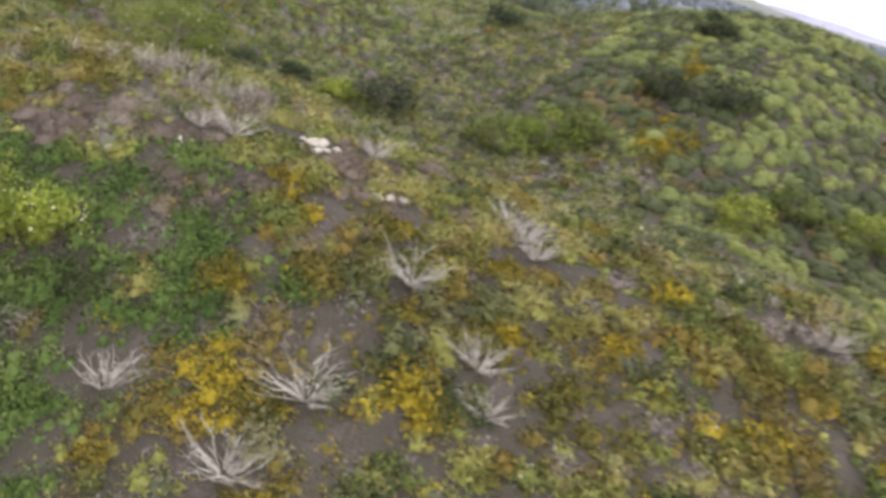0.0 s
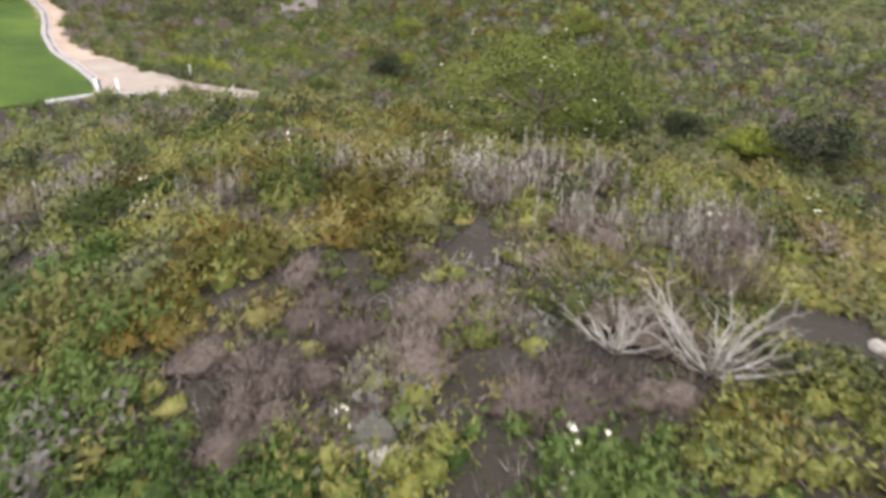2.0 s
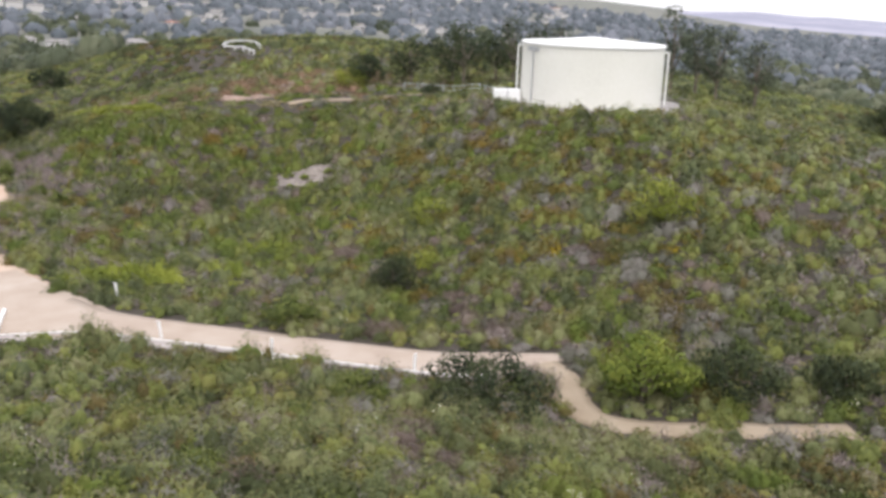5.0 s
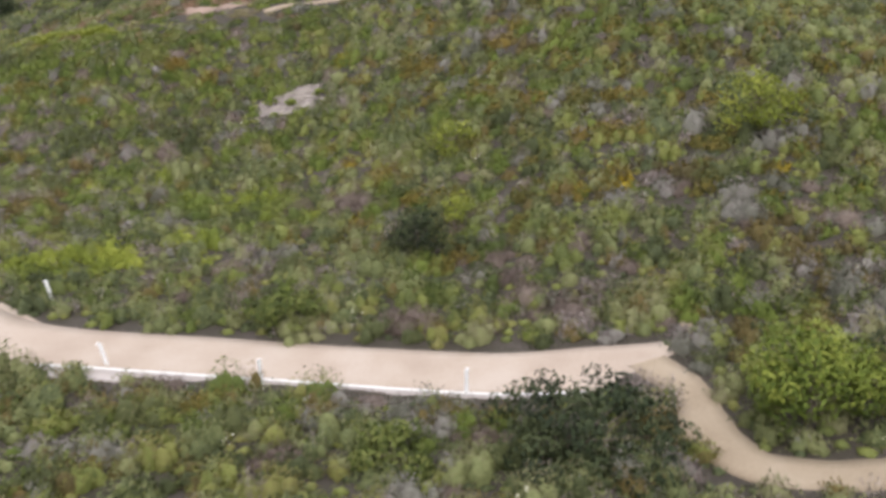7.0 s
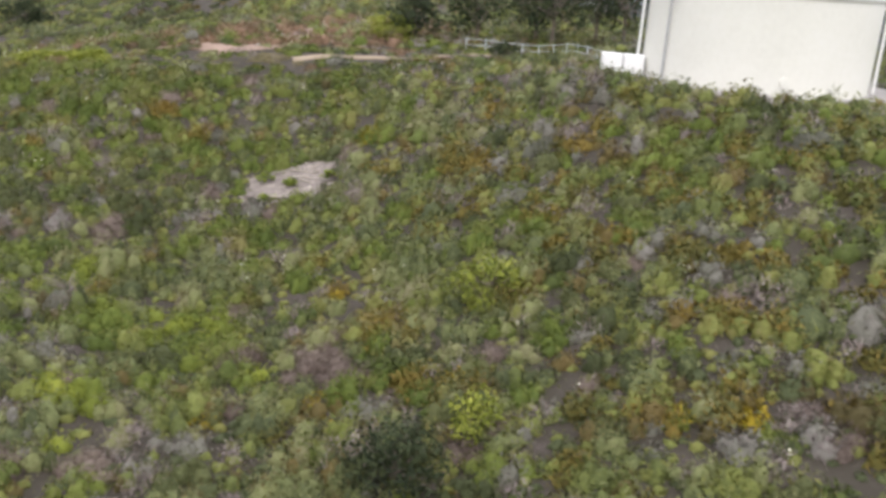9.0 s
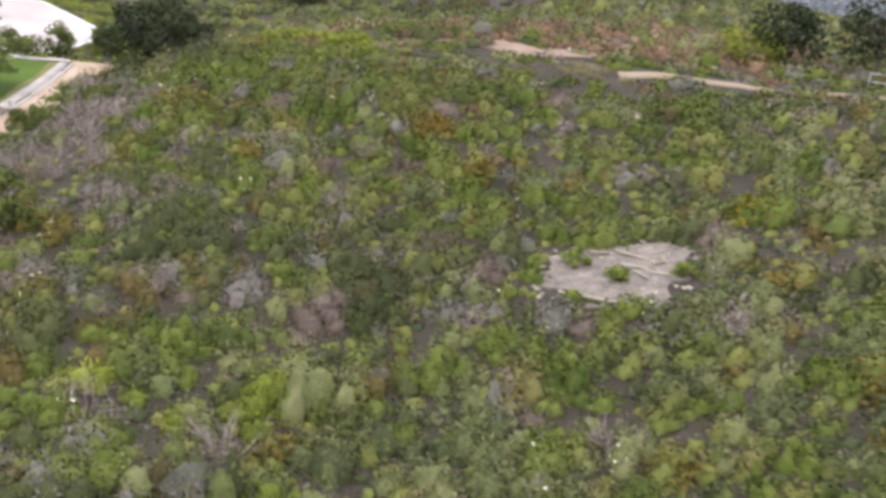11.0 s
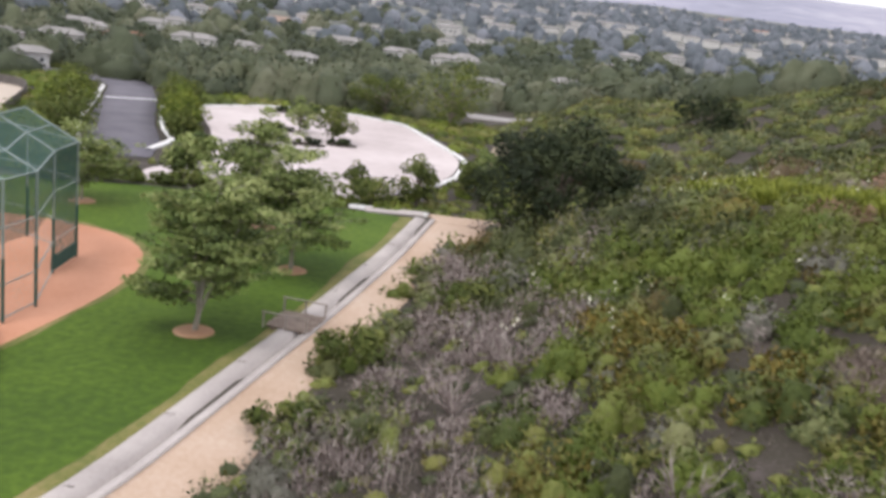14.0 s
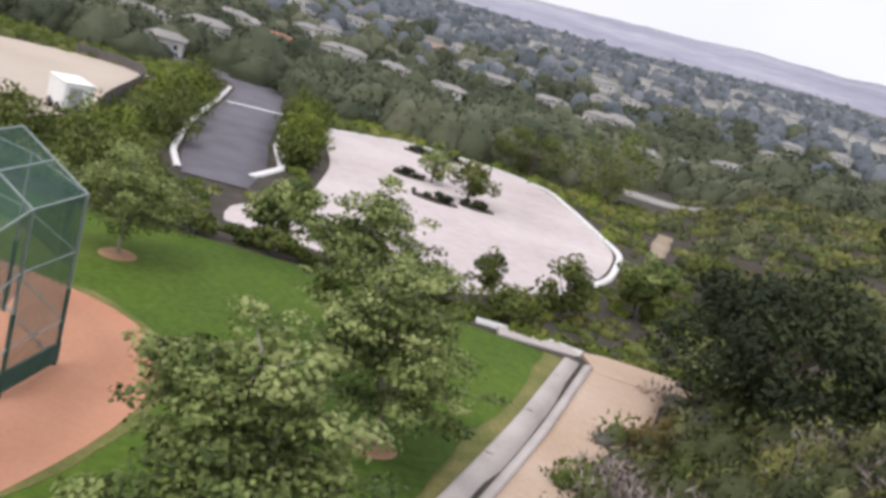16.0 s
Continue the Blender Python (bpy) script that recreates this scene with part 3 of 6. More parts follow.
def plant(name, at, wide, high, trunk, mat, label, category, leaves=1800, size=0.12, clumps=40, group="", petals=0, lean=0.0, squash=1.0, slim=0.55, seed=0, open_crown=1.0):
    """A tree or large shrub: tapered trunk, limbs and a crown of leaf clumps; trunk is the clear height below the crown."""
    rng = np.random.default_rng(seed + int(abs(at[0] * 31 + at[1] * 17)) + 3)
    ob = thing(name, at, label, category, group)
    cz = trunk + (high - trunk) * 0.5
    half = (high - trunk) * 0.5
    d = rng.normal(size=(clumps, 3))
    d /= np.linalg.norm(d, axis=1, keepdims=True)
    rr = rng.uniform(0.3, 1.08, (clumps, 1)) ** 0.7
    mid = d * rr * np.array([wide / 2, wide / 2 * squash, half]) + np.array([lean, 0, cz])
    narrow = 1 - 0.35 * np.clip((mid[:, 2] - cz) / max(half, 0.1), -0.3, 1)
    mid[:, :2] *= narrow[:, None]
    segs = []
    tr = max(0.03, min(0.035 * high, 0.22))
    fork = Vector((lean * 0.3, 0, max(trunk * 0.9, 0.15)))
    segs.append(((0, 0, -0.15), fork, tr * 1.2, tr * 0.85))
    segs.append((fork, (lean * 0.8, 0, cz + half * 0.4), tr * 0.8, tr * 0.25))
    for c in mid[:: max(1, clumps // 14)]:
        a = fork.lerp(Vector((lean * 0.8, 0, cz)), rng.uniform(0, 0.8))
        segs.append((a, Vector(c), tr * 0.42, tr * 0.1))
    t = part("trunk", limb_mesh(segs), BARK, ob, "forked bark-covered stem and limbs")
    which = rng.integers(0, clumps, leaves)
    spread = 0.30 * min(wide, high - trunk) / (clumps / 40.0) ** 0.33 * open_crown
    off = rng.normal(size=(leaves, 3))
    off /= np.maximum(np.linalg.norm(off, axis=1, keepdims=True), 1e-6)
    off *= rng.uniform(0.5, 1, (leaves, 1)) ** 0.5 * spread * np.array([1, 1, 0.72])
    pts = mid[which] + off
    pts[:, 2] = np.maximum(pts[:, 2], 0.04 + 0.1 * rng.random(leaves))
    face = off / spread + rng.normal(size=(leaves, 3)) * 0.5 + np.array([0, 0, 0.5])
    v, f = leaf_quads(pts, face, size * rng.uniform(0.6, 1.35, leaves), slim)
    v, nrm = faced(v, 4, off / spread * 0.9 + (pts - np.array([lean, 0, cz - 0.4 * half])) / np.array([wide / 2, wide / 2, half]) * 0.6 + np.array([0, 0, 0.15]))
    tone = np.repeat(np.clip(rng.uniform(0.2, 0.8, clumps)[which] + rng.normal(size=leaves) * 0.08, 0, 1), 4)
    child(new("crown", mesh_of("crown", v, f, mat, tone, normals=nrm)), ob)
    if petals:
        w2 = rng.integers(0, clumps, petals)
        o2 = rng.normal(size=(petals, 3))
        o2 /= np.linalg.norm(o2, axis=1, keepdims=True)
        q = mid[w2] + o2 * spread * 1.08 * np.array([1, 1, 0.75])
        q[:, 2] = np.maximum(q[:, 2], 0.1)
        v, f = leaf_quads(q, o2 + np.array([0, 0, 0.8]), np.full(petals, 0.048) * rng.uniform(0.7, 1.3, petals), 0.9)
        bloom = child(new("blossom", mesh_of("blossom", v, f, PETAL)), ob)
        tagged(bloom, "small cream-coloured blossoms", kind="stuff")
    return ob

# ---- ground ----
def warped(n, reach, a):
    u = np.linspace(-1, 1, n)
    return a * np.sinh(u * np.arcsinh(reach / a))


gx, gy = np.meshgrid(warped(290, 4300, 70) + 5, warped(290, 4300, 70) - 30, indexing="ij")
gz = land(gx, gy)
# let the ground under the paved strips lie a little lower
side = gx - np.interp(gy, DITCH_Y, DITCH_X)
inside = (side > 0.15) & (side < 1.1) & (gy > -28) & (gy < 46)
gz = gz - 0.5 * inside
i, j = np.meshgrid(np.arange(289), np.arange(289), indexing="ij")
k = (i * 290 + j).ravel()
gf = np.stack([k, k + 290, k + 291, k + 1], 1)
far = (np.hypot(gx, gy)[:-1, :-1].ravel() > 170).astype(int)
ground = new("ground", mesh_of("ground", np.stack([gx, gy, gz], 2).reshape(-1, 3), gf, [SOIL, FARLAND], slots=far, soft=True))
tagged(ground, "dry brown hillside soil falling to a wide valley", "ground", kind="structure")

# distant range all round the horizon, its haze painted into the surface colour
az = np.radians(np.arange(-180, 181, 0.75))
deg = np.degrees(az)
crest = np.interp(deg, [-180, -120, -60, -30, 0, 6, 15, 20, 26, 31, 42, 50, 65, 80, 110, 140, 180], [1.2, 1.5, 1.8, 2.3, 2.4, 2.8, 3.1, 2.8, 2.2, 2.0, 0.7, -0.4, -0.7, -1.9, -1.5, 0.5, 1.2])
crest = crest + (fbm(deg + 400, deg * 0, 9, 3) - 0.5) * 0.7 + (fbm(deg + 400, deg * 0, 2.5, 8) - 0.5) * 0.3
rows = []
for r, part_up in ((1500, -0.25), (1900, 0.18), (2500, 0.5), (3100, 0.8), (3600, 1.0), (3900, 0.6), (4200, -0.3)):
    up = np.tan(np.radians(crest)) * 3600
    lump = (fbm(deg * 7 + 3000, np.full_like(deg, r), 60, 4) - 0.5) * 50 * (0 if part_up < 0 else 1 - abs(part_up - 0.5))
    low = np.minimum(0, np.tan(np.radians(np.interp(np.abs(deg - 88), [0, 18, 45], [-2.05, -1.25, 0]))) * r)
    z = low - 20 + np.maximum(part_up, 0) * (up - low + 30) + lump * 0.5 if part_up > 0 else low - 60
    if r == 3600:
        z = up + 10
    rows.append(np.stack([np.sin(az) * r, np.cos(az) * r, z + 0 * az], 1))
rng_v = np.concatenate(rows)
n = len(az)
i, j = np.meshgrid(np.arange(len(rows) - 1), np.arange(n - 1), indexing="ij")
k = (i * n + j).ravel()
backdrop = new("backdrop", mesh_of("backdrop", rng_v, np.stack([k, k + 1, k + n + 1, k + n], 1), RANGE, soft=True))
tagged(backdrop, "scrub-covered mountain range on the skyline, blue-grey with painted haze", "mountains", kind="structure")

# ---- park: lawn, infield, paths ----
dy_ = np.linspace(-29, 46, 76)
dx_ = np.interp(dy_, DITCH_Y, DITCH_X)
for _ in range(4):
    dx_[1:-1] = (dx_[:-2] + 2 * dx_[1:-1] + dx_[2:]) / 4
ditch_left = np.stack([dx_, dy_], 1)
ditch_right = ditch_left + np.array([1.12, 0.0])
path_right = np.stack([np.interp(dy_, EDGE_Y, EDGE_X) + (fbm(dy_, dy_ * 0, 3, 9) - 0.5) * 0.9 + 0.5, dy_], 1)
lawn_outline = [(x + 0.05, y) for x, y in ditch_left] + [(-2.9, 46.2), (-5, 46.4), (-11, 46.6), (-15, 46.2), (-18, 45.4), (-23, 44.6), (-30, 45.5), (-60, 46), (-75, 30), (-75, -10), (-60, -27), (-40, -29), (-24, -29.3)]
lawn = sheet("lawn", lawn_outline, 0.03, LAWN, "mown green park lawn beside a concrete ditch", "lawn", 2.2, flat=0.035)
diamond = [(-10.9, 24), (-10.35, 26.8), (-10.1, 29), (-10.15, 31.2), (-10.5, 33), (-11.1, 34.3), (-12.3, 35.7), (-13.6, 36.5), (-15.2, 36.8), (-21, 37.2), (-27, 35), (-31, 30), (-32, 24), (-31, 16), (-27, 10), (-21, 8.5), (-16, 11), (-13, 16), (-11.6, 20.5)]
fringe = resample(diamond + diamond[:1], 90)[:-1]
away = fringe - fringe.mean(0)
away = away / np.hypot(away[:, 0], away[:, 1])[:, None] * (0.02 + 0.6 * fbm(fringe[:, 0] + 50, fringe[:, 1], 1.6, 83) ** 1.5)[:, None]
sheet("worn_turf", [tuple(p) for p in fringe + away], 0.04, DRYTURF, "worn tan turf round the infield's edge", "grass", 2.5, flat=0.046)
sheet("infield", [tuple(p) for p in resample(diamond + diamond[:1], 70)[:-1]], 0.05, CLAY, "orange-brown baseball infield dirt with a curved edge", "infield", 2.5, flat=0.055)
turf = (dy_ > 8)
v, f = ribbon(ditch_left[turf] - np.stack([0.15 + 0.9 * fbm(dy_[turf], dy_[turf] * 0, 4, 15), 0 * dy_[turf]], 1), ditch_left[turf] + [0.05, 0], 0.055, 4)
tagged(new("dry_turf", mesh_of("dry_turf", v, f, DRYTURF)), "strip of dry tan turf along the ditch", "grass", kind="structure")
v, f = ribbon(ditch_right - [0.1, 0], path_right, 0.05, 6)
tagged(new("dirt_path", mesh_of("dirt_path", v, f, PATHDIRT)), "wide tan dirt path beside the concrete ditch", "path", kind="structure")
lane_kerb, lane_bank = resample(KERB, 40), resample(BANK, 40)
v, f = ribbon(lane_kerb, lane_bank, 0.07, 7)
tagged(new("dirt_lane", mesh_of("dirt_lane", v, f, DIRT)), "pinkish dirt lane curving below the hillside", "path", kind="structure")
sheet("path_apron", [(-17.2, -28.5), (-13, -33), (-9, -30), (-9.8, -24), (-11.2, -15), (-14, -15), (-15.3, -24)], 0.06, DIRT, "dirt apron where the path meets the lane", "path", 1.5)
sheet("path_end", [(1.1, 45.5), (4.1, 45.5), (6.5, 48.5), (4, 50.2), (1.5, 49.3), (0.4, 47.6)], 0.07, PATHDIRT, "dirt path bending away behind the oak", "path", 1.0)


def off_line(line, w, wob=0.5, seed=2):
    line = resample(line, 60)
    d = np.gradient(line, axis=0)
    nrm = np.stack([-d[:, 1], d[:, 0]], 1) / np.hypot(d[:, 0], d[:, 1])[:, None]
    s = np.arange(60.0)
    a = w / 2 * (1 + wob * (fbm(s, s * 0, 5, seed) - 0.5))
    b = w / 2 * (1 + wob * (fbm(s, s * 0, 5, seed + 7) - 0.5))
    return line + nrm * a[:, None], line - nrm * b[:, None]


for line, w, label in ((FOOTWAY, 1.9, "narrow sandy foot trail between two big shrubs"), (RIDGE_TRACK[4:], 0.9, "pale track along the crest towards the tank"),
                       ([(11, -53.6), (13, -52.2), (14.5, -51.2)], 0.5, "thin dirt trail climbing into the scrub")):
    v, f = ribbon(*off_line(line, w), 0.08, 4)
    tagged(new("foot_trail", mesh_of("foot_trail", v, f, TRAIL)), label, "trail", kind="structure")

# a white guard wall that loops over the far knoll
loop = resample([(59.3, 74.6), (60.4, 79), (61.0, 83), (60.7, 86.6), (59.9, 88.8), (61.2, 90.8), (64.2, 91.3), (65.8, 89.2), (65.6, 85.4), (64.9, 83), (63.9, 80.4)], 46)
guard = thing("guard_rail", (0, 0, 0), "white guard rail looping over the far knoll", "rail")
for p, q in zip(loop, loop[1:]):
    c = (p + q) / 2
    za, zb = z_at(*p), z_at(*q)
    run = float(np.hypot(*(q - p)))
    part("rail", box((run * 1.05, 0.12, 0.26), (c[0], c[1], (za + zb) / 2 + 0.82), (0, -math.degrees(math.atan2(zb - za, run)), math.degrees(math.atan2(q[1] - p[1], q[0] - p[0])))), WHITEPAINT, guard)
for p in loop[::5]:
    part("post", box((0.14, 0.14, 1.1), (p[0], p[1], z_at(*p) + 0.45)), WHITEPAINT, guard)

# the ditch: a paved strip with a sunken channel
prof = np.array([(0, -0.25), (0, 0.09), (0.14, 0.10), (0.92, 0.05), (1.02, -0.26), (1.18, -0.26), (1.26, 0.05), (1.55, 0.09), (1.75, 0.09), (1.75, -0.25)])
prof[:, 0] *= 0.64
rows = np.stack([np.stack([x + prof[:, 0], np.full(len(prof), y), prof[:, 1] + 0.03], 1) for x, y in ditch_left])
n, m = rows.shape[:2]
i, j = np.meshgrid(np.arange(n - 1), np.arange(m - 1), indexing="ij")
k = (i * m + j).ravel()
slots = (np.isin(j.ravel(), (4,))).astype(int)
ditch = new("drainage_ditch", mesh_of("drainage_ditch", rows.reshape(-1, 3), np.stack([k, k + m, k + m + 1, k + 1], 1), [CONCRETE, GUTTER], slots=slots))
tagged(ditch, "pale concrete drainage ditch with a dark silted channel", "ditch", kind="structure")
# the far end of the ditch bends towards the lawn's corner
part("ditch_mouth", box((3.2, 1.0, 0.14), (-1.4, 46.9, 0.06), (0, 0, 8), 0.03), CONCRETE, ditch)
for q in range(18):
    y = -27 + q * 4.15
    x = float(np.interp(y, DITCH_Y, DITCH_X))
    part("joint", box((0.26, 0.025, 0.012), (x + 0.17, y, 0.135)), GUTTER, ditch)

# kerb wall along the lane's lower side
kl = lane_kerb
d = np.gradient(kl, axis=0)
nrm = np.stack([d[:, 1], -d[:, 0]], 1) / np.hypot(d[:, 0], d[:, 1])[:, None]
prof = np.array([(-0.05, 0.0), (-0.05, 0.2), (0.12, 0.2), (0.14, 0.02), (0.5, -0.04), (0.75, 0.05), (0.75, -0.2)])
rows = np.stack([np.stack([kl[:, 0] + nrm[:, 0] * p, kl[:, 1] + nrm[:, 1] * p, land(kl[:, 0], kl[:, 1]) + q], 1) for p, q in prof], 1)
n, m = rows.shape[:2]
i, j = np.meshgrid(np.arange(n - 1), np.arange(m - 1), indexing="ij")
k = (i * m + j).ravel()
slots = (j.ravel() >= 2).astype(int)
kerb = new("lane_kerb", mesh_of("lane_kerb", rows.reshape(-1, 3), np.stack([k, k + 1, k + m + 1, k + m], 1), [KERB_WHITE, CONCRETE], slots=slots))
tagged(kerb, "white-topped concrete kerb and gutter along the lane", "kerb", kind="structure")
for a, b, w in (((-23.5, -29.6), (-18.6, -29.0), 0.28), ((-18.6, -29.2), (-16.4, -24.0), 0.3), ((-16.6, -29.3), (-14.9, -25.2), 0.25)):
    c = ((a[0] + b[0]) / 2, (a[1] + b[1]) / 2)
    ang = math.degrees(math.atan2(b[1] - a[1], b[0] - a[0]))
    part("kerb_piece", box((math.hypot(b[0] - a[0], b[1] - a[1]), w, 0.3), (*c, z_at(*c) + 0.1), (0, 0, ang), 0.03), KERB_WHITE, kerb)


def marker_post(x, y, lean=0.0):
    ob = thing("marker_post", (x, y, z_at(x, y)), "slim white marker post beside the dirt lane", "post", "posts along the lane")
    part("shaft", box((0.16, 0.10, 1.25), (0, 0, 0.58), (0, lean, 0), 0.015), WHITEPAINT, ob)
    part("cap", box((0.18, 0.12, 0.07), (math.sin(radians(lean)) * 1.2, 0, 1.22), (0, lean, 0), 0.02), KERB_WHITE, ob)


for x, y, ln in ((-7.6, -26.4, -6), (-8.6, -36.2, -8), (-4.4, -42.9, 0), (1.2, -49.9, 3)):
    marker_post(x, y, ln)


# ---- footbridge over the ditch ----
def footbridge(x, y, turn):
    ob = thing("footbridge", (x, y, 0.06), "small brown plank footbridge with low side rails", "bridge", turn=turn)
    for q in range(11):
        part("plank", box((1.5 + 0.06 * (q % 3), 0.14, 0.05), (0.02 * (q % 2), -0.83 + q * 0.166, 0.1), (0, 0, 0.6 * (q % 3) - 0.6), 0.008), PLANKWOOD, ob)
    for s in (-0.5, 0.5):
        part("beam", box((0.12, 1.8, 0.08), (s, 0, 0.035)), PLANKWOOD, ob)
    for s in (-0.92, 0.92):
        part("handrail", box((1.7, 0.06, 0.045), (-0.05, s, 0.58), (0, 0, 0), 0.01), WOOD, ob, "grey wooden rail")
        for e in (-0.82, 0.0, 0.74):
            part("rail_post", box((0.055, 0.055, 0.58), (e, s, 0.29)), WOOD, ob)
    return ob


footbridge(-3.35, 26.9, -12)


# ---- baseball backstop ----
def mesh_panel(name, a, b, c, d, parent, step=0.13, w=0.008, mat=MESHGREEN, label="green windscreen netting"):
    """Woven netting between four corners: two crossing families of flat strands with gaps."""
    a, b, c, d = (Vector(p) for p in (a, b, c, d))
    nrm = (b - a).cross(d - a).normalized()
    verts, faces = [], []

    def strand(p, q):
        t = (q - p).normalized().cross(nrm) * w
        o = len(verts)
        verts.extend([p - t, p + t, q + t, q - t])
        faces.append((o, o + 1, o + 2, o + 3))

    nu, nv = max(2, int((b - a).length / step)), max(2, int((d - a).length / step))
    for q in range(nu + 1):
        s = q / nu
        strand(a.lerp(b, s), d.lerp(c, s))
    for q in range(nv + 1):
        s = q / nv
        strand(a.lerp(d, s), b.lerp(c, s))
    ob = new(name, mesh_of(name, [tuple(p) for p in verts], faces, mat))
    ob.parent = parent
    return tagged(ob, label, kind="stuff")


def backstop():
    ob = thing("backstop", (-12.6, 27.5, 0.05), "tall chain-link baseball backstop with green windscreen and hooded top", "backstop")
    h = 4.6
    feet = [(0.5, -3.7), (0.75, -1.9), (-0.25, 1.8), (-0.35, 4.2)]
    foot = [(-3.6, -5.6)] + feet + [(-3.2, 6.2), (-6.4, 7.2)]
    for p in foot:
        post = part("post", rod((*p, -0.1), (*p, h), 0.048), POSTGREY, ob, "galvanised steel post")
        part("post_sleeve", rod((*p, 0.0), (*p, 2.1), 0.06), MESHGREEN, post)
    for p, q in zip(foot, foot[1:]):
        for z in (0.15, 1.25, 3.1, h):
            part("rail", rod((*p, z), (*q, z), 0.026), POSTGREY, ob)
        low = 0.5 if p == feet[2] else 2.6
        mesh_panel("windscreen", (*p, low), (*q, low), (*q, h), (*p, h), ob, 0.055, 0.0095)
        mesh_panel("chain_link", (*p, 0.15), (*q, 0.15), (*q, low), (*p, low), ob, 0.11, 0.003, POSTGREY, "thin grey chain-link wire")
    for p, q in zip(foot[1:5], foot[2:5]):
        a, b = (p[0] - 2.3, p[1] + 0.5, h + 1.0), (q[0] - 2.3, q[1] + 0.5, h + 1.0)
        part("hood_rail", rod(a, b, 0.035), POSTGREY, ob)
        m1, m2 = Vector((*p, h)).lerp(Vector(a), 0.5), Vector((*q, h)).lerp(Vector(b), 0.5)
        part("hood_rail", rod(m1, m2, 0.03), POSTGREY, ob)
        mesh_panel("hood_netting", (*p, h), (*q, h), b, a, ob, 0.06, 0.0085)
    for p in foot[1:5]:
        part("hood_arm", rod((*p, h), (p[0] - 2.3, p[1] + 0.5, h + 1.0), 0.034), POSTGREY, ob)
    part("kick_board", box((0.06, 2.6, 0.55), (-0.3, 3.0, 0.35), (0, 0, 2)), MESHGREEN, ob, "dark green board along the foot")
    bench = thing("players_bench", (-11.4, 21.4, 0.05), "long white-topped players' bench beside the backstop", "bench", turn=25)
    part("seat", box((0.32, 3.2, 0.05), (0, 0, 0.46), (0, 0, 0), 0.01), WHITEPAINT, bench)
    for s in (-1.3, 0, 1.3):
        part("leg", box((0.28, 0.06, 0.46), (0, s, 0.22)), STEEL, bench)


backstop()

# ---- park trees ----
def sycamore(x, y, wide, high, trunk, n, seed, label, lean=0.0):
    ob = tiered_tree("park_tree", (x, y, z_at(x, y) + 0.03), wide, high, trunk, TREELEAF, label, "park trees", n, 0.075, 84, seed, lean)
    bm = bmesh.new()
    bmesh.ops.create_cone(bm, cap_ends=True, segments=20, radius1=0.75, radius2=0.55, depth=0.10, matrix=pose(x, y, z_at(x, y) + 0.05))
    tagged(part("mulch_ring", bm, MULCH), "round reddish mulch ring under a park tree", "mulch")


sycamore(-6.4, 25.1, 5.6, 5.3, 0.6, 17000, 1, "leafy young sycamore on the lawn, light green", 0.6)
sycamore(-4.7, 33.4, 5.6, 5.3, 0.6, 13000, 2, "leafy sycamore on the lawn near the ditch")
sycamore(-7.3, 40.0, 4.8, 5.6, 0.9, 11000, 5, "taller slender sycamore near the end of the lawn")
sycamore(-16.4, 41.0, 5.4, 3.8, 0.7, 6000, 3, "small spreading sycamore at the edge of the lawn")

plant("oak_tree", (7.2, 44.5, z_at(7.2, 44.5) - 0.2), 8.3, 5.9, 0.3, DARKLEAF, "broad dark evergreen oak beside the dirt path", "tree", 15000, 0.11, 120, seed=4, slim=0.6, open_crown=0.75)

# ---- parking lot, road, sandy field ----
LOTZ = -1.93
lot_outline = [(-26, 96.5), (-19.8, 104.3), (-10.9, 105.5), (-4.8, 102), (-1.2, 92), (2.4, 81), (1.6, 71.5), (-1.8, 62.5), (-5.6, 57.4), (-10.2, 52.4), (-13.6, 50.9), (-17.4, 53.8), (-20.4, 60.2), (-17.2, 65), (-20.0, 80)]
sheet("parking_lot", [tuple(p) for p in resample(lot_outline + lot_outline[:1], 80)[:-1]], 0.07, LOT, "pale sun-bleached parking lot", "parking lot", 4.0, flat=LOTZ)
road_l = resample([(-38.6, 105), (-35.2, 94), (-31.4, 80.5), (-27.2, 69), (-24.5, 63.5)], 40)
road_r = resample([(-34.4, 108), (-30.4, 96.9), (-25.6, 81), (-22.0, 71.5), (-20.6, 64.5)], 40)
v, f = ribbon(road_l, road_r, 0.08, 4)
road = tagged(new("road", mesh_of("road", v, f, ASPHALT)), "dark asphalt access road curving down from the lot", "road", kind="structure")
v, f = ribbon(resample([(-38.6, 105), (-40.4, 108.5), (-44, 110.5), (-52, 112)], 20), resample([(-34.4, 108), (-36.4, 113.5), (-42, 116.5), (-52, 117.5)], 20), 0.08, 3)
tagged(new("road_far", mesh_of("road_far", v, f, ASPHALT)), "grey road leading towards the houses", "road", kind="structure")
part("crossing_line", box((5.4, 0.5, 0.012), (-32.9, 96.4, z_at(-32.9, 96.4) + 0.092), (0, 0, 27)), WHITEPAINT, road, "pale painted line across the road")


def kerb_run(line, w, label):
    a, b = off_line(line, w, 0.0)
    v, f = ribbon(a, b, 0.15, 2, 0.4)
    tagged(new("kerb", mesh_of("kerb", v, f, KERB_WHITE)), label, "kerb", kind="structure")


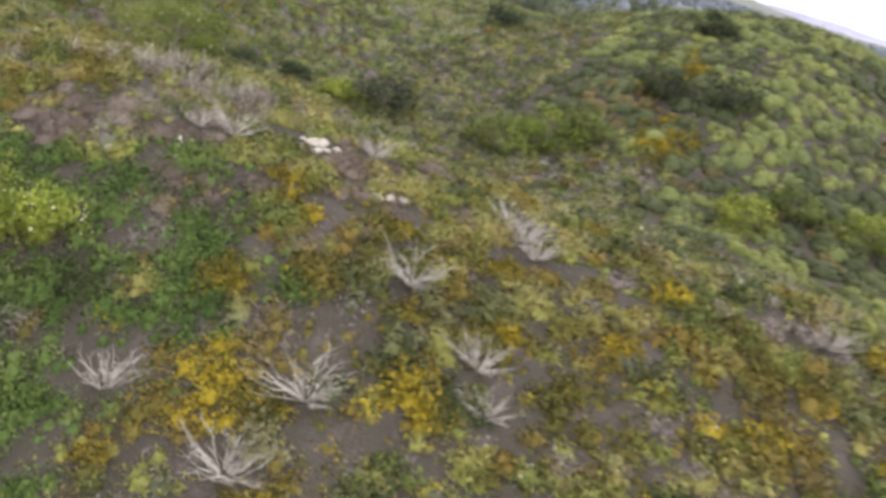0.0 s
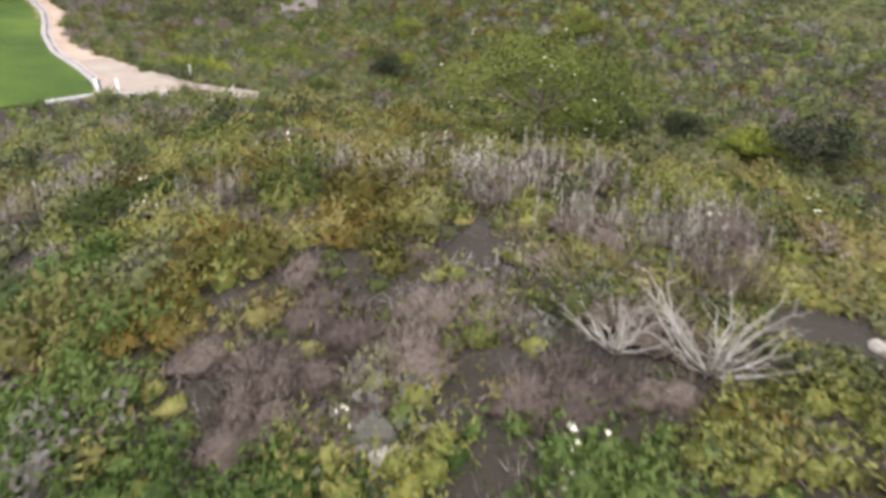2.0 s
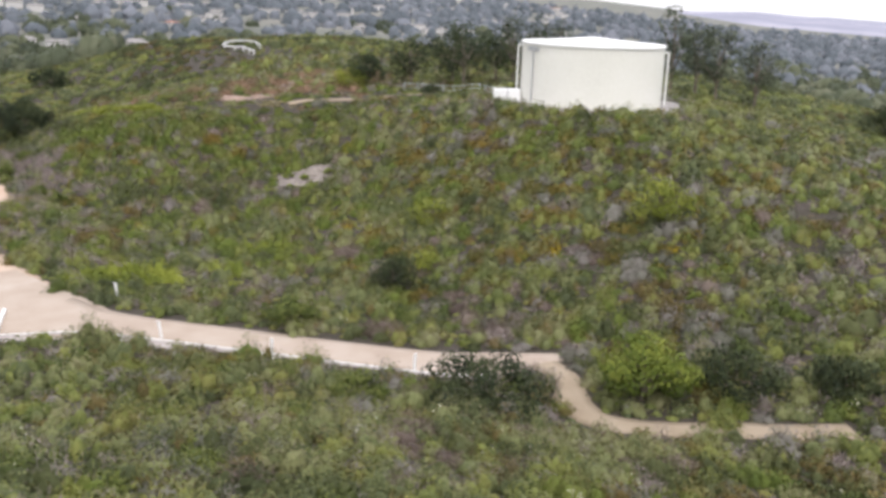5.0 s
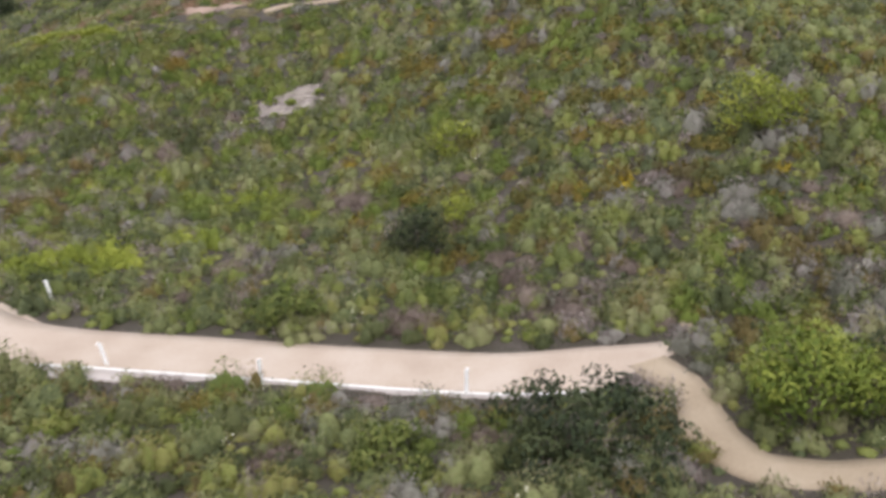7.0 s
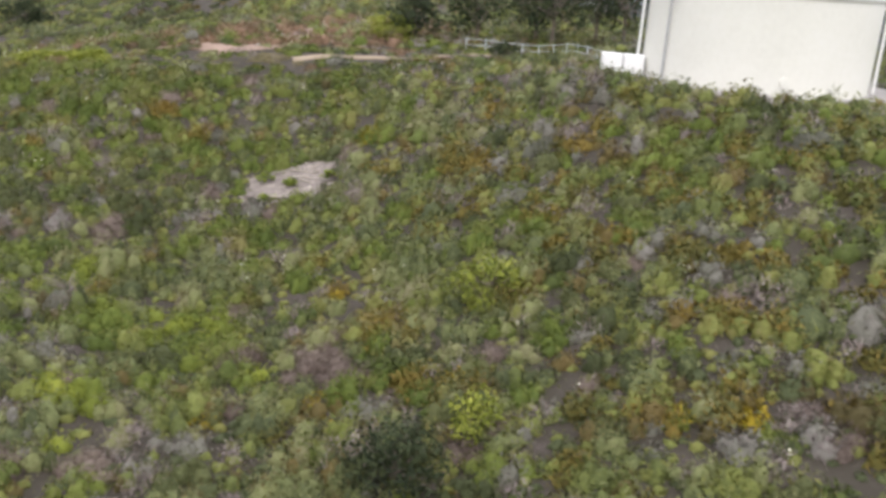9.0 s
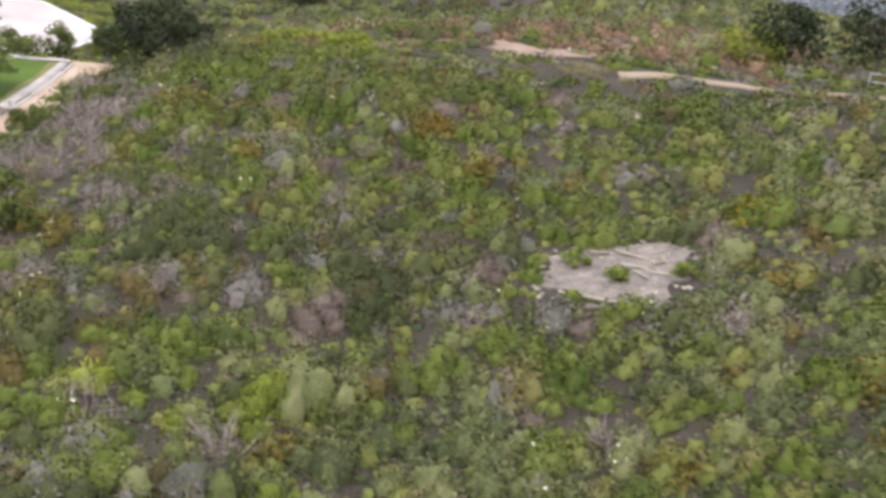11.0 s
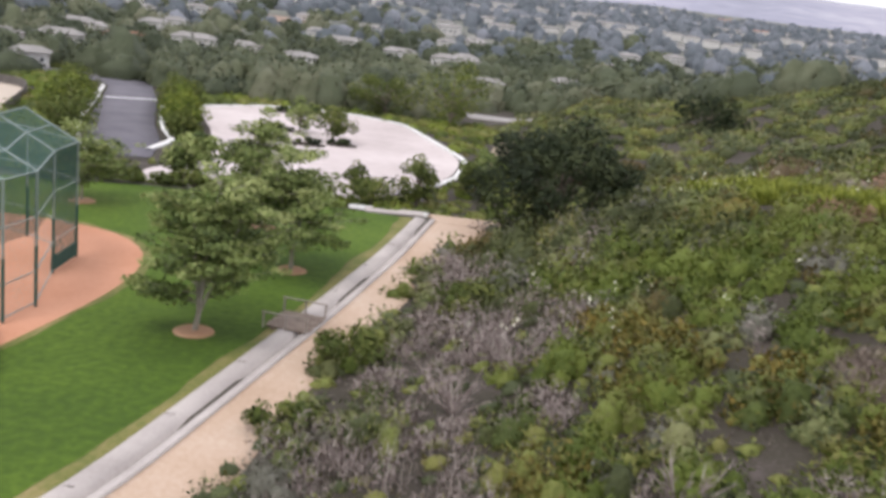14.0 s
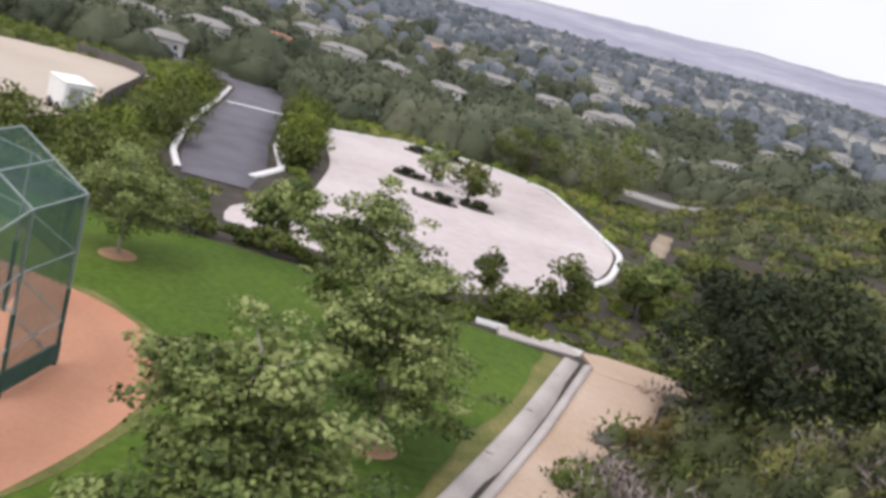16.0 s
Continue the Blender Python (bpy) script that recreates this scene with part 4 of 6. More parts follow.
kerb_run([(-39.2, 105), (-35.8, 94), (-32.0, 80.5), (-27.8, 69), (-25.2, 64.5)], 0.4, "pale concrete kerb along the access road")
kerb_run([(-29.7, 97.2), (-24.9, 81), (-21.6, 73.5), (-21.8, 68)], 0.55, "pale concrete kerb along the access road")
kerb_run([(-26, 97), (-19.8, 104.8), (-10.9, 106.0), (-4.4, 102.4), (-0.8, 92), (2.8, 81), (2.0, 71.2), (-1.6, 62.2)], 0.45, "pale kerb round the parking lot")
kerb_run([(0.5, 47.6), (-1, 48.2), (-4, 47.4)], 0.25, "short pale kerb at the end of the ditch")
sheet("sandy_field", [(-35.6, 64), (-35.2, 71.5), (-38.0, 78), (-40.2, 86), (-42.0, 91), (-43.6, 95.6), (-46, 97), (-51.5, 95.6), (-60, 89), (-78, 76), (-62, 60), (-45, 60)], 0.08, SAND, "bare sandy field beyond a fence", "field", 5.0)
for line in ([(-34.8, 71.0), (-37.6, 77.7), (-39.8, 86), (-41.7, 91), (-43.4, 96), (-46, 97.4), (-51.5, 96)],):
    p = resample(line, 14)
    fence = thing("board_fence", (0, 0, 0), "low dark board fence round the sandy field", "fence")
    for a, b in zip(p, p[1:]):
        c = (a + b) / 2
        ang = math.degrees(math.atan2(b[1] - a[1], b[0] - a[0]))
        part("board", box((float(np.hypot(*(b - a))), 0.06, 1.0), (c[0], c[1], z_at(*c) + 0.5), (0, 0, ang)), DARKBOARD, fence)


v, f = ribbon(resample([(2.4, 124.5), (9, 123.6), (16.5, 122)], 20), resample([(3.0, 118), (9, 117.6), (16.5, 117)], 20), 0.10, 4)
tagged(new("road_beyond", mesh_of("road_beyond", v, f, GRAVEL)), "pale side road beyond the parking lot", "road", kind="structure")
v, f = ribbon(*off_line([(6.9, 97), (6.4, 92), (5.6, 85), (5.0, 78.5)], 1.4), 0.10, 4)
tagged(new("lot_trail", mesh_of("lot_trail", v, f, TRAIL)), "pale dirt trail beside the parking lot", "trail", kind="structure")


def trailer(x, y, turn):
    ob = thing("trailer", (x, y, z_at(x, y) + 0.1), "white box trailer parked by the sandy field", "trailer", turn=turn)
    part("body", box((3.1, 1.9, 1.7), (0, 0, 1.25), (0, 0, 0), 0.06), WHITEPAINT, ob)
    part("roof", box((3.2, 2.0, 0.1), (0, 0, 2.13), (0, 0, 0), 0.03), TANKROOF, ob)
    part("door", box((0.04, 0.9, 1.4), (-1.56, 0.2, 1.15)), GREYPAINT, ob)
    for s in (-0.8, 0.8):
        for t in (-0.95, 0.95):
            bm = bmesh.new()
            bmesh.ops.create_cone(bm, cap_ends=True, segments=16, radius1=0.36, radius2=0.36, depth=0.25, matrix=pose(s, t, 0.3, 90, 0, 0))
            part("wheel", bm, GLASS, ob)


trailer(-36.1, 69.9, 141)


# ---- water tank on the crest ----
def water_tank():
    ob = thing("water_tank", TANK, "large cream-painted steel water tank with outside pipes", "water tank")
    r, h = 8.6, 7.2
    bm = bmesh.new()
    bmesh.ops.create_cone(bm, cap_ends=True, segments=96, radius1=r, radius2=r, depth=h, matrix=pose(0, 0, h / 2 - 0.1))
    part("shell", bm, TANKPAINT, ob, "cream-painted welded steel wall", soft=False)
    bm = bmesh.new()
    bmesh.ops.create_cone(bm, cap_ends=True, segments=96, radius1=r + 0.12, radius2=0.4, depth=0.75, matrix=pose(0, 0, h + 0.27))
    part("roof", bm, TANKROOF, ob, "low white conical roof")
    bm = bmesh.new()
    bmesh.ops.create_cone(bm, cap_ends=True, segments=96, radius1=r + 0.16, radius2=r + 0.16, depth=0.22, matrix=pose(0, 0, h - 0.15))
    part("rim", bm, TANKROOF, ob)
    for z in (2.4, 4.8):
        bm = bmesh.new()
        bmesh.ops.create_cone(bm, cap_ends=True, segments=96, radius1=r + 0.012, radius2=r + 0.012, depth=0.05, matrix=pose(0, 0, z))
        part("weld_seam", bm, TANKPAINT, ob)
    for ang, rad, out, top in ((142, 0.10, 0.5, h - 0.6), (169, 0.09, 0.12, h - 0.5), (310, 0.12, 0.45, h - 0.9)):
        c, s = math.cos(radians(ang)), math.sin(radians(ang))
        pipe = part("pipe", rod(((r + out) * c, (r + out) * s, 0.0), ((r + out) * c, (r + out) * s, top), rad, sides=10), TANKROOF if out > 0.2 else GREYPAINT, ob, "upright pipe on the wall")
        part("elbow", rod(((r + out) * c, (r + out) * s, top), ((r - 0.2) * c, (r - 0.2) * s, top + 0.15), rad, sides=10), TANKROOF if out > 0.2 else GREYPAINT, pipe)
    c, s = math.cos(radians(169)), math.sin(radians(169))
    part("level_board", box((0.12, 2.2, 0.5), ((r + 0.1) * c, (r + 0.1) * s, h - 0.75), (0, 0, 169)), GREYPAINT, ob)
    c, s = math.cos(radians(313)), math.sin(radians(313))
    lad = part("ladder", box((0.06, 0.5, 0.05), ((r + 0.3) * c, (r + 0.3) * s, 0.6), (0, 0, 313)), GREYPAINT, ob)
    for q in range(18):
        part("rung", rod(((r + 0.3) * c + 0.25 * s, (r + 0.3) * s - 0.25 * c, 0.9 + q * 0.33), ((r + 0.3) * c - 0.25 * s, (r + 0.3) * s + 0.25 * c, 0.9 + q * 0.33), 0.02, sides=6), GREYPAINT, lad)
    c, s = math.cos(radians(232)), math.sin(radians(232))
    part("hatch", rod(((r - 0.05) * c, (r - 0.05) * s, 1.0), ((r + 0.12) * c, (r + 0.12) * s, 1.0), 0.38, sides=18), TANKPAINT, ob, "round bolted hatch")
    bm = bmesh.new()
    bmesh.ops.create_cone(bm, cap_ends=True, segments=64, radius1=11.8, radius2=11.6, depth=0.12, matrix=pose(TANK[0], TANK[1], TANK[2] - 0.08))
    tagged(part("tank_pad", bm, GRAVEL), "grey gravel pad round the water tank", "pad", kind="structure")


water_tank()
cab = thing("utility_cabinet", (49.3, -6.3, z_at(49.3, -6.3) - 0.05), "pale double utility cabinet beside the tank", "cabinet", turn=-40)
for s in (-0.85, 0.85):
    unit = part("body", box((1.6, 1.1, 1.5), (s, 0, 0.8), (0, 0, 0), 0.05), WHITEPAINT, cab)
    part("door", box((1.2, 0.05, 1.2), (s, -0.56, 0.8), (0, 0, 0), 0.02), TANKROOF, unit)
part("plinth", box((3.6, 1.4, 0.2), (0, 0, 0.0)), CONCRETE, cab)


def pipe_fence():
    ob = thing("pipe_fence", (0, 0, 0), "low grey pipe fence along the crest track", "fence")
    p = resample([(50.4, 15.6), (53.0, 11.5), (53.6, 6.0), (52.0, 0.5), (50.2, -3.6)], 11)
    for a in p:
        part("fence_post", rod((*a, z_at(*a) - 0.1), (*a, z_at(*a) + 1.25), 0.05), STEEL, ob)
    for a, b in zip(p, p[1:]):
        for z in (0.6, 1.15):
            part("fence_rail", rod((*a, z_at(*a) + z), (*b, z_at(*b) + z), 0.03), STEEL, ob)


pipe_fence()

# ---- notable shrubs on the slopes ----
def bush(name, x, y, wide, high, mat, label, leaves, size=0.10, clumps=36, petals=0, seed=0, sink=0.0, slim=0.5, squash=1.0):
    return plant(name, (x, y, z_at(x, y) - sink), wide, high, 0.12, mat, label, "shrub", leaves, size, clumps, petals=petals, seed=seed, slim=slim, squash=squash)


bush("flowering_bush", -54.0, -102.2, 5.4, 4.0, BLOOMLEAF, "yellow-green flowering bush dotted with cream blossoms", 16000, 0.055, 70, 150, 1)
bush("flowering_bush", -31.6, -92.4, 7.2, 3.9, BUSHGREEN, "tall loose olive-green bush dotted with cream blossoms", 20000, 0.055, 90, 140, 2)
bush("flowering_bush", -51.8, -104.8, 2.6, 1.8, BLOOMLEAF, "low yellow-green bush with pale blossoms", 2200, 0.075, 34, 60, 3)
bush("bright_bush", 31.8, -43.6, 5.0, 3.4, VIVID, "bright yellow-green rounded shrub on the hillside", 2600, 0.12, 36)
bush("bright_bush", 21.0, -26.6, 3.8, 2.3, VIVID, "bright yellow-green low shrub on the hillside", 1400, 0.11, 26)
bush("bright_bush", 47.0, 24.0, 5.6, 2.6, VIVID, "yellow-green rounded shrub by the crest track", 2400, 0.13, 36)
bush("bright_bush", 14.2, -34.6, 2.2, 1.7, VIVID, "small yellow-green shrub beside a dark one", 700, 0.10, 16)
bush("dark_bush", 10.0, -36.0, 3.0, 2.7, DARKLEAF, "round dark green shrub on the lower slope", 2200, 0.10, 34)
bush("dark_bush", 28.3, 97.4, 7.0, 3.6, DARKLEAF, "round dark oak shrub on the far knoll", 2400, 0.2, 34)
bush("dark_bush", 50.6, 9.6, 3.4, 1.4, DARKLEAF, "low dark shrub below the pipe fence", 1300, 0.11, 24)
bush("green_bush", -0.2, -38.2, 4.2, 1.6, GREENLEAF, "rounded green shrub at the lane's edge", 2400, 0.11, 34)
bush("dark_bush", 0.2, -57.2, 7.2, 2.5, DARKLEAF, "spreading dark shrub at the trail fork", 5200, 0.11, 60)
bush("green_bush", -5.2, -53.2, 2.8, 1.7, GREENLEAF, "green shrub beside the lane's kerb", 1900, 0.10, 28)
bush("bright_bush", 8.8, -60.8, 5.0, 3.6, FRESH, "large bright green rounded shrub beside the foot trail", 5200, 0.11, 56)
bush("dark_bush", 13.6, -63.6, 4.6, 2.8, DARKLEAF, "large dark shrub beside the foot trail", 3600, 0.11, 46)
bush("dark_bush", 18.6, -67.4, 4.0, 2.2, DARKLEAF, "dark shrub low on the slope", 2400, 0.12, 36)
for x, y, w, h, mat, lab in ((46.1, -103.7, 7.5, 4.2, DARKLEAF, "dark rounded shrub on the far slope"), (47.2, -112.2, 9, 4.4, DARKLEAF, "broad dark shrub on the far slope"),
                             (70.7, -102.3, 7, 3.6, DARKLEAF, "dark rounded shrub high on the slope"), (67.4, -71.6, 7.5, 3.8, DARKLEAF, "dark rounded shrub high on the slope"),
                             (28.9, -125.1, 6, 3.2, GREENLEAF, "green shrub low on the far slope"), (21.5, -78.5, 8.5, 4.2, DARKLEAF, "broad dark shrub in the gully"),
                             (20.5, -94, 7.5, 4.0, BUSHGREEN, "bright green shrub in the gully"), (25.5, -98, 8, 4.4, FRESH, "bright green shrub in the gully"),
                             (29.0, -101, 6, 4.0, GREENLEAF, "dark green shrub in the gully"), (20.8, -121.5, 6.5, 3.6, VIVID, "light green rounded shrub in the gully"),
                             (29.5, -133.6, 8, 4.0, VIVID, "light green rounded shrub in the gully"), (19.3, -74, 5, 2.4, VIVID, "light green shrub in the hollow")):
    bush("slope_bush", x, y, w, h, mat, lab, 2400, 0.17, 34)
for x, y, w, h in ((-0.9, 6.0, 2.0, 1.2), (-1.6, 10.4, 2.4, 1.2), (-2.1, 18.4, 1.8, 0.9), (-1.1, 23.6, 2.2, 1.2), (2.6, 28.0, 2.4, 1.4)):
    bush("edge_shrub", x, y, w, h, GREENLEAF, "dense dark green shrub at the path's edge", 1700, 0.085, 26)

# eucalyptus and other trees behind the tank
for x, y, w, h, seed in ((78, -9, 6, 12.5, 1), (83, -13, 6, 11.5, 2), (88, -6, 6, 11, 3), (93, -13, 6, 10, 10), (66, 10, 8, 10.0, 4), (60, 14, 8, 9.0, 5), (55, 20, 7, 7.0, 6), (72, 8, 8, 10, 7), (63, 20, 8, 9, 11), (50, 24, 6, 4.6, 8), (70, 18, 8, 8.0, 12), (100, -30, 6, 5, 9)):
    plant("crest_tree", (x, y, z_at(x, y)), w, h, h * 0.2, EUCALYPT if seed in (1, 2, 3, 10) else DARKLEAF, "tall airy grey-green tree behind the water tank" if seed in (1, 2, 3, 10) else "dark bushy tree behind the water tank", "tree", 1700, 0.2, 60, "trees behind the tank", seed=seed, open_crown=0.62 if seed in (1, 2, 3, 10) else 0.8)

# planting round the lot
for x, y, w, h, mat, n, lab in ((-13.3, 86.4, 2.6, 3.2, TREELEAF, 900, "slender tree on a parking island"), (-9.6, 82.6, 3.4, 3.6, GREENLEAF, 1200, "leafy tree on a parking island"),
                                (-0.6, 58.6, 2.8, 3.2, GREENLEAF, 1100, "open leafy tree at the lot's edge"), (-4.8, 57.5, 1.6, 2.8, GREENLEAF, 500, "thin leafy tree at the lot's edge"),
                                (-13.2, 49.4, 3.2, 3.2, TREELEAF, 1800, "leafy tree between lawn and lot"), (3.4, 64, 3.6, 2.6, GREENLEAF, 1500, "bushy tree beside the lot"),
                                (4.6, 70.5, 4.0, 2.8, TREELEAF, 1500, "bushy tree beside the lot"), (9.4, 79, 4.4, 2.8, GREENLEAF, 1500, "bushy tree beside the lot"),
                                (-7, 108.5, 9, 5, GREENLEAF, 2400, "broad green tree beyond the lot"), (0.8, 106, 7.5, 7.2, BUSHGREEN, 2400, "tall green tree beyond the lot")):
    plant("lot_tree", (x, y, z_at(x, y)), w, h, 0.6, mat, lab, "tree", int(n * 1.6), 0.13, 34, "trees round the lot", open_crown=0.7)
for x, y, w, h, mat in ((-23.1, 82, 3.8, 2.8, FRESH), (-24.9, 87, 4.0, 3.0, FRESH), (-26.7, 92, 4.0, 3.0, GREENLEAF), (-21.5, 76, 3.4, 2.2, GREENLEAF), (-28.0, 97, 4.0, 3.0, GREENLEAF),
                        (-36.6, 90, 4.2, 3.0, GREENLEAF), (-34.2, 83.5, 4.6, 3.2, FRESH), (-31.9, 77.5, 4.6, 3.2, GREENLEAF), (-29.6, 71, 4.6, 2.8, GREENLEAF), (-39.4, 98, 4.2, 3.0, GREENLEAF),
                        (-27.5, 58, 5, 3.0, GREENLEAF), (-23.5, 52.5, 5.2, 3.0, GREENLEAF), (-29.8, 63, 4.6, 3.0, FRESH), (-29, 50, 5, 2.8, GREENLEAF), (-33.5, 60, 4.4, 2.6, GREENLEAF)):
    bush("roadside_shrub", x, y, w, h, mat, "dense green shrub beside the access road", 1700, 0.15, 36)
for x, y, w, sq in ((-2.9, 48.9, 3.6, 0.6), (-6.0, 48.2, 3.4, 0.6), (-9.2, 47.6, 3.4, 0.6), (-13.2, 47.4, 3.4, 0.5), (-16.6, 46.6, 3.4, 0.5), (-19.6, 45.6, 3.4, 0.5)):
    bush("clipped_hedge", x, y, w, 1.7 if x > -10 else 0.9, GREENLEAF, "rounded green hedge shrub at the lawn's end", 1500, 0.11, 26, squash=sq)
for x, y, w in ((-17.2, 100.2, 3.4), (-14.0, 102.0, 3.2), (-15.2, 86.2, 2.8), (-11.6, 79.4, 3.6), (-8.6, 81.2, 2.8)):
    sheet("parking_island", [(x + w / 2 * math.cos(a), y + 0.8 * math.sin(a)) for a in np.linspace(0, 2 * math.pi, 20)[:-1]], 0.2, SOIL, "planted island in the parking lot", "island", 2.0, flat=LOTZ + 0.12)
    bush("island_hedge", x, y, w * 0.95, 0.7, DARKLEAF, "low dark hedge on a parking island", 700, 0.12, 18, squash=0.45)


# ---- rocks and dead wood ----
def rock(x, y, w, d, h, label, turn=0.0, mat=ROCK):
    bm = bmesh.new()
    bmesh.ops.create_icosphere(bm, subdivisions=3, radius=0.5)
    for q in bm.verts:
        nz = noise.noise(q.co * 2.3 + Vector((x, y, 0))) * 0.28 + noise.noise(q.co * 6 + Vector((y, x, 0))) * 0.08
        q.co *= 1 + nz
        q.co = Vector((q.co.x * w, q.co.y * d, q.co.z * h))
    ob = part("rock", bm, mat)
    ob.matrix_basis = pose(x, y, z_at(x, y) + 0.12 * h, 0, 0, turn)
    return tagged(ob, label, "rock", "pale rocks on the slope")


for q in range(16):
    a = RNG.uniform(0, 6.28)
    r = RNG.uniform(0, 1.5)
    rock(-38.7 + r * math.cos(a), -107.4 + 0.8 * r * math.sin(a), RNG.uniform(0.3, 0.9), RNG.uniform(0.25, 0.6), RNG.uniform(0.15, 0.35), "pale sandstone rock lying on the slope", RNG.uniform(0, 180))
for x, y in ((-40.6, -113.0), (-40.1, -113.5), (-41.0, -112.7), (-33.0, -122.3), (-32.4, -122.8), (-33.5, -121.9), (-47.2, -103.3), (38.8, 2.7), (38.2, 2.2), (39.5, 3.1)):
    rock(x, y, 0.7, 0.45, 0.3, "pale sandstone rock among the scrub", RNG.uniform(0, 180))
BARE = (22.4, -3.2)
sheet("bare_patch", [(BARE[0] + (3.1 + 0.35 * math.sin(3 * a + 1) + 0.3 * math.sin(7 * a) + 0.2 * math.sin(13 * a)) * math.cos(a), BARE[1] + (2.6 + 0.3 * math.cos(4 * a) + 0.25 * math.cos(9 * a) + 0.2 * math.sin(15 * a)) * math.sin(a)) for a in np.linspace(0, 2 * math.pi, 90)[:-1]], 0.10,
             material("bare_ground", [(0.085, 0.073, 0.064), (0.17, 0.145, 0.13), (0.26, 0.225, 0.2), (0.4, 0.355, 0.31)], 1.6, fine=11, bump=0.9, grain=0.5), "bare stony patch among the scrub", "bare ground", 0.5)
for x, y in ((22.2, -3.6), (21.2, -1.6), (24.6, -4.9), (20.0, -4.6)):
    bush("patch_shrub", x, y, 1.5, 0.6, FRESH, "small green shrub on the bare patch", 420, 0.08, 14)
for q in range(150):
    a, r = RNG.uniform(0, 6.28), 3.6 * math.sqrt(RNG.random())
    rock(BARE[0] + r * math.cos(a), BARE[1] + r * math.sin(a) * 0.85, RNG.uniform(0.1, 0.35), RNG.uniform(0.1, 0.3), RNG.uniform(0.06, 0.18), "small pale stone on the bare patch", RNG.uniform(0, 180))


def dead_log(x, y, length, turn, r=0.09):
    ob = thing("dead_log", (x, y, z_at(x, y) + 0.14), "bleached dead log lying on bare ground", "log", turn=turn)
    part("stem", rod((-length / 2, 0, r), (length / 2, 0, r * 0.8), r, r * 0.6, 9), ROCK, ob)
    part("branch_stub", rod((length * 0.1, 0, r), (length * 0.25, 0.3, r * 2.5), r * 0.4, r * 0.15, 7), ROCK, ob)


dead_log(21.0, -5.1, 2.6, -31, 0.10)
dead_log(23.2, -3.2, 1.2, -20, 0.07)
dead_log(23.1, -3.9, 1.0, -75, 0.06)
dead_log(24.3, -3.4, 1.3, 15, 0.06)
dead_log(23.6, -2.4, 1.7, -48, 0.06)
dead_log(24.6, -2.6, 1.4, 22, 0.05)
dead_log(22.6, -1.6, 1.2, -8, 0.05)
dead_log(23.9, -4.3, 1.5, -30, 0.05)


def snag(x, y, wide, high, n, label, seed, mat=None):
    """A dead shrub: crooked stems that branch twice into fine twigs."""
    rng = np.random.default_rng(seed)
    ob = thing("dead_shrub", (x, y, z_at(x, y)), label, "dead shrub", "dead shrubs")
    bm = bmesh.new()
    for q in range(n):
        a, t = rng.uniform(0, 6.28), rng.uniform(0.2, 1)
        p = Vector((0.1 * math.cos(a), 0.1 * math.sin(a), -0.05))
        r = 0.036
        for k in range(3):
            a += rng.uniform(-0.7, 0.7)
            e = p + Vector((math.cos(a) * wide * 0.2 * t, math.sin(a) * wide * 0.2 * t, high * rng.uniform(0.12, 0.36)))
            rod(p, e, r, r * 0.65, 5, bm)
            for _ in range(2):
                a3 = a + rng.uniform(-1.3, 1.3)
                rod(e, e + Vector((math.cos(a3) * wide * 0.13, math.sin(a3) * wide * 0.13, high * rng.uniform(0.02, 0.22))), r * 0.45, 0.003, 4, bm)
            p, r = e, r * 0.65
    part("branch_fan", bm, mat or TWIG, ob)


snags = [(-45.0, -117.0, 3.3, 1.2), (-51.6, -117.4, 3.2, 1.3), (-46.4, -121.1, 2.4, 1.0), (-54.8, -111.6, 2.0, 1.0), (-55.2, -117.2, 2.6, 1.1), (-48.2, -122.5, 1.8, 0.7), (-34.0, -131.9, 2.6, 1.1), (-42.4, -105.6, 2.4, 1.1),
         (-37.6, -118.4, 2.2, 1.0), (-38.6, -119.6, 2.2, 1.0), (-36.8, -117.4, 2.0, 0.9), (-43.1, -104.2, 1.3, 0.6), (-36.4, -109.6, 2.0, 0.9),
         (5.9, -11.2, 2.0, 1.1), (15.3, 10.7, 1.4, 1.1), (6.9, 13.6, 1.3, 1.0), (8.0, 9.0, 1.4, 0.9), (12.5, 6.0, 1.5, 0.9), (17, -13, 1.6, 0.9),
         (3.4, 24.6, 1.4, 1.0), (2.2, 19.4, 1.6, 1.1), (3.8, 21.2, 1.2, 0.9), (0.6, 12.2, 1.6, 1.1), (-1.6, 8.2, 1.5, 1.0), (-4.4, 2.6, 1.8, 1.1), (-6.2, -2.4, 1.7, 1.0)]
for q, (x, y, w, h) in enumerate(snags):
    snag(x, y, w * 1.15, h * 1.2, 24 if q < 13 else 20, "bleached dead shrub with fanning bare branches" if q < 13 else "bare grey dead shrub with fanning twigs", q, BLEACHED if q < 13 else TWIG)

PINKSOIL = material("pinkish_soil", [(0.17, 0.12, 0.09), (0.26, 0.185, 0.145), (0.36, 0.27, 0.22)], 0.5, fine=7, bump=0.7, grain=0.5)
for cx, cy, wx, wy in ((31.5, 29, 7.5, 7), (28, 38, 4, 4.5), (42, 30, 7, 6), (54, 36.5, 8, 6)):
    sheet("bare_slope", [(cx + wx * (1 + 0.2 * math.sin(3 * a + cx) + 0.14 * math.sin(8 * a)) * math.cos(a), cy + wy * (1 + 0.2 * math.cos(4 * a + cy) + 0.14 * math.sin(9 * a)) * math.sin(a)) for a in np.linspace(0, 2 * math.pi, 70)[:-1]], 0.06, PINKSOIL, "pinkish bare soil on the slope beyond the track", "bare ground", 0.8)
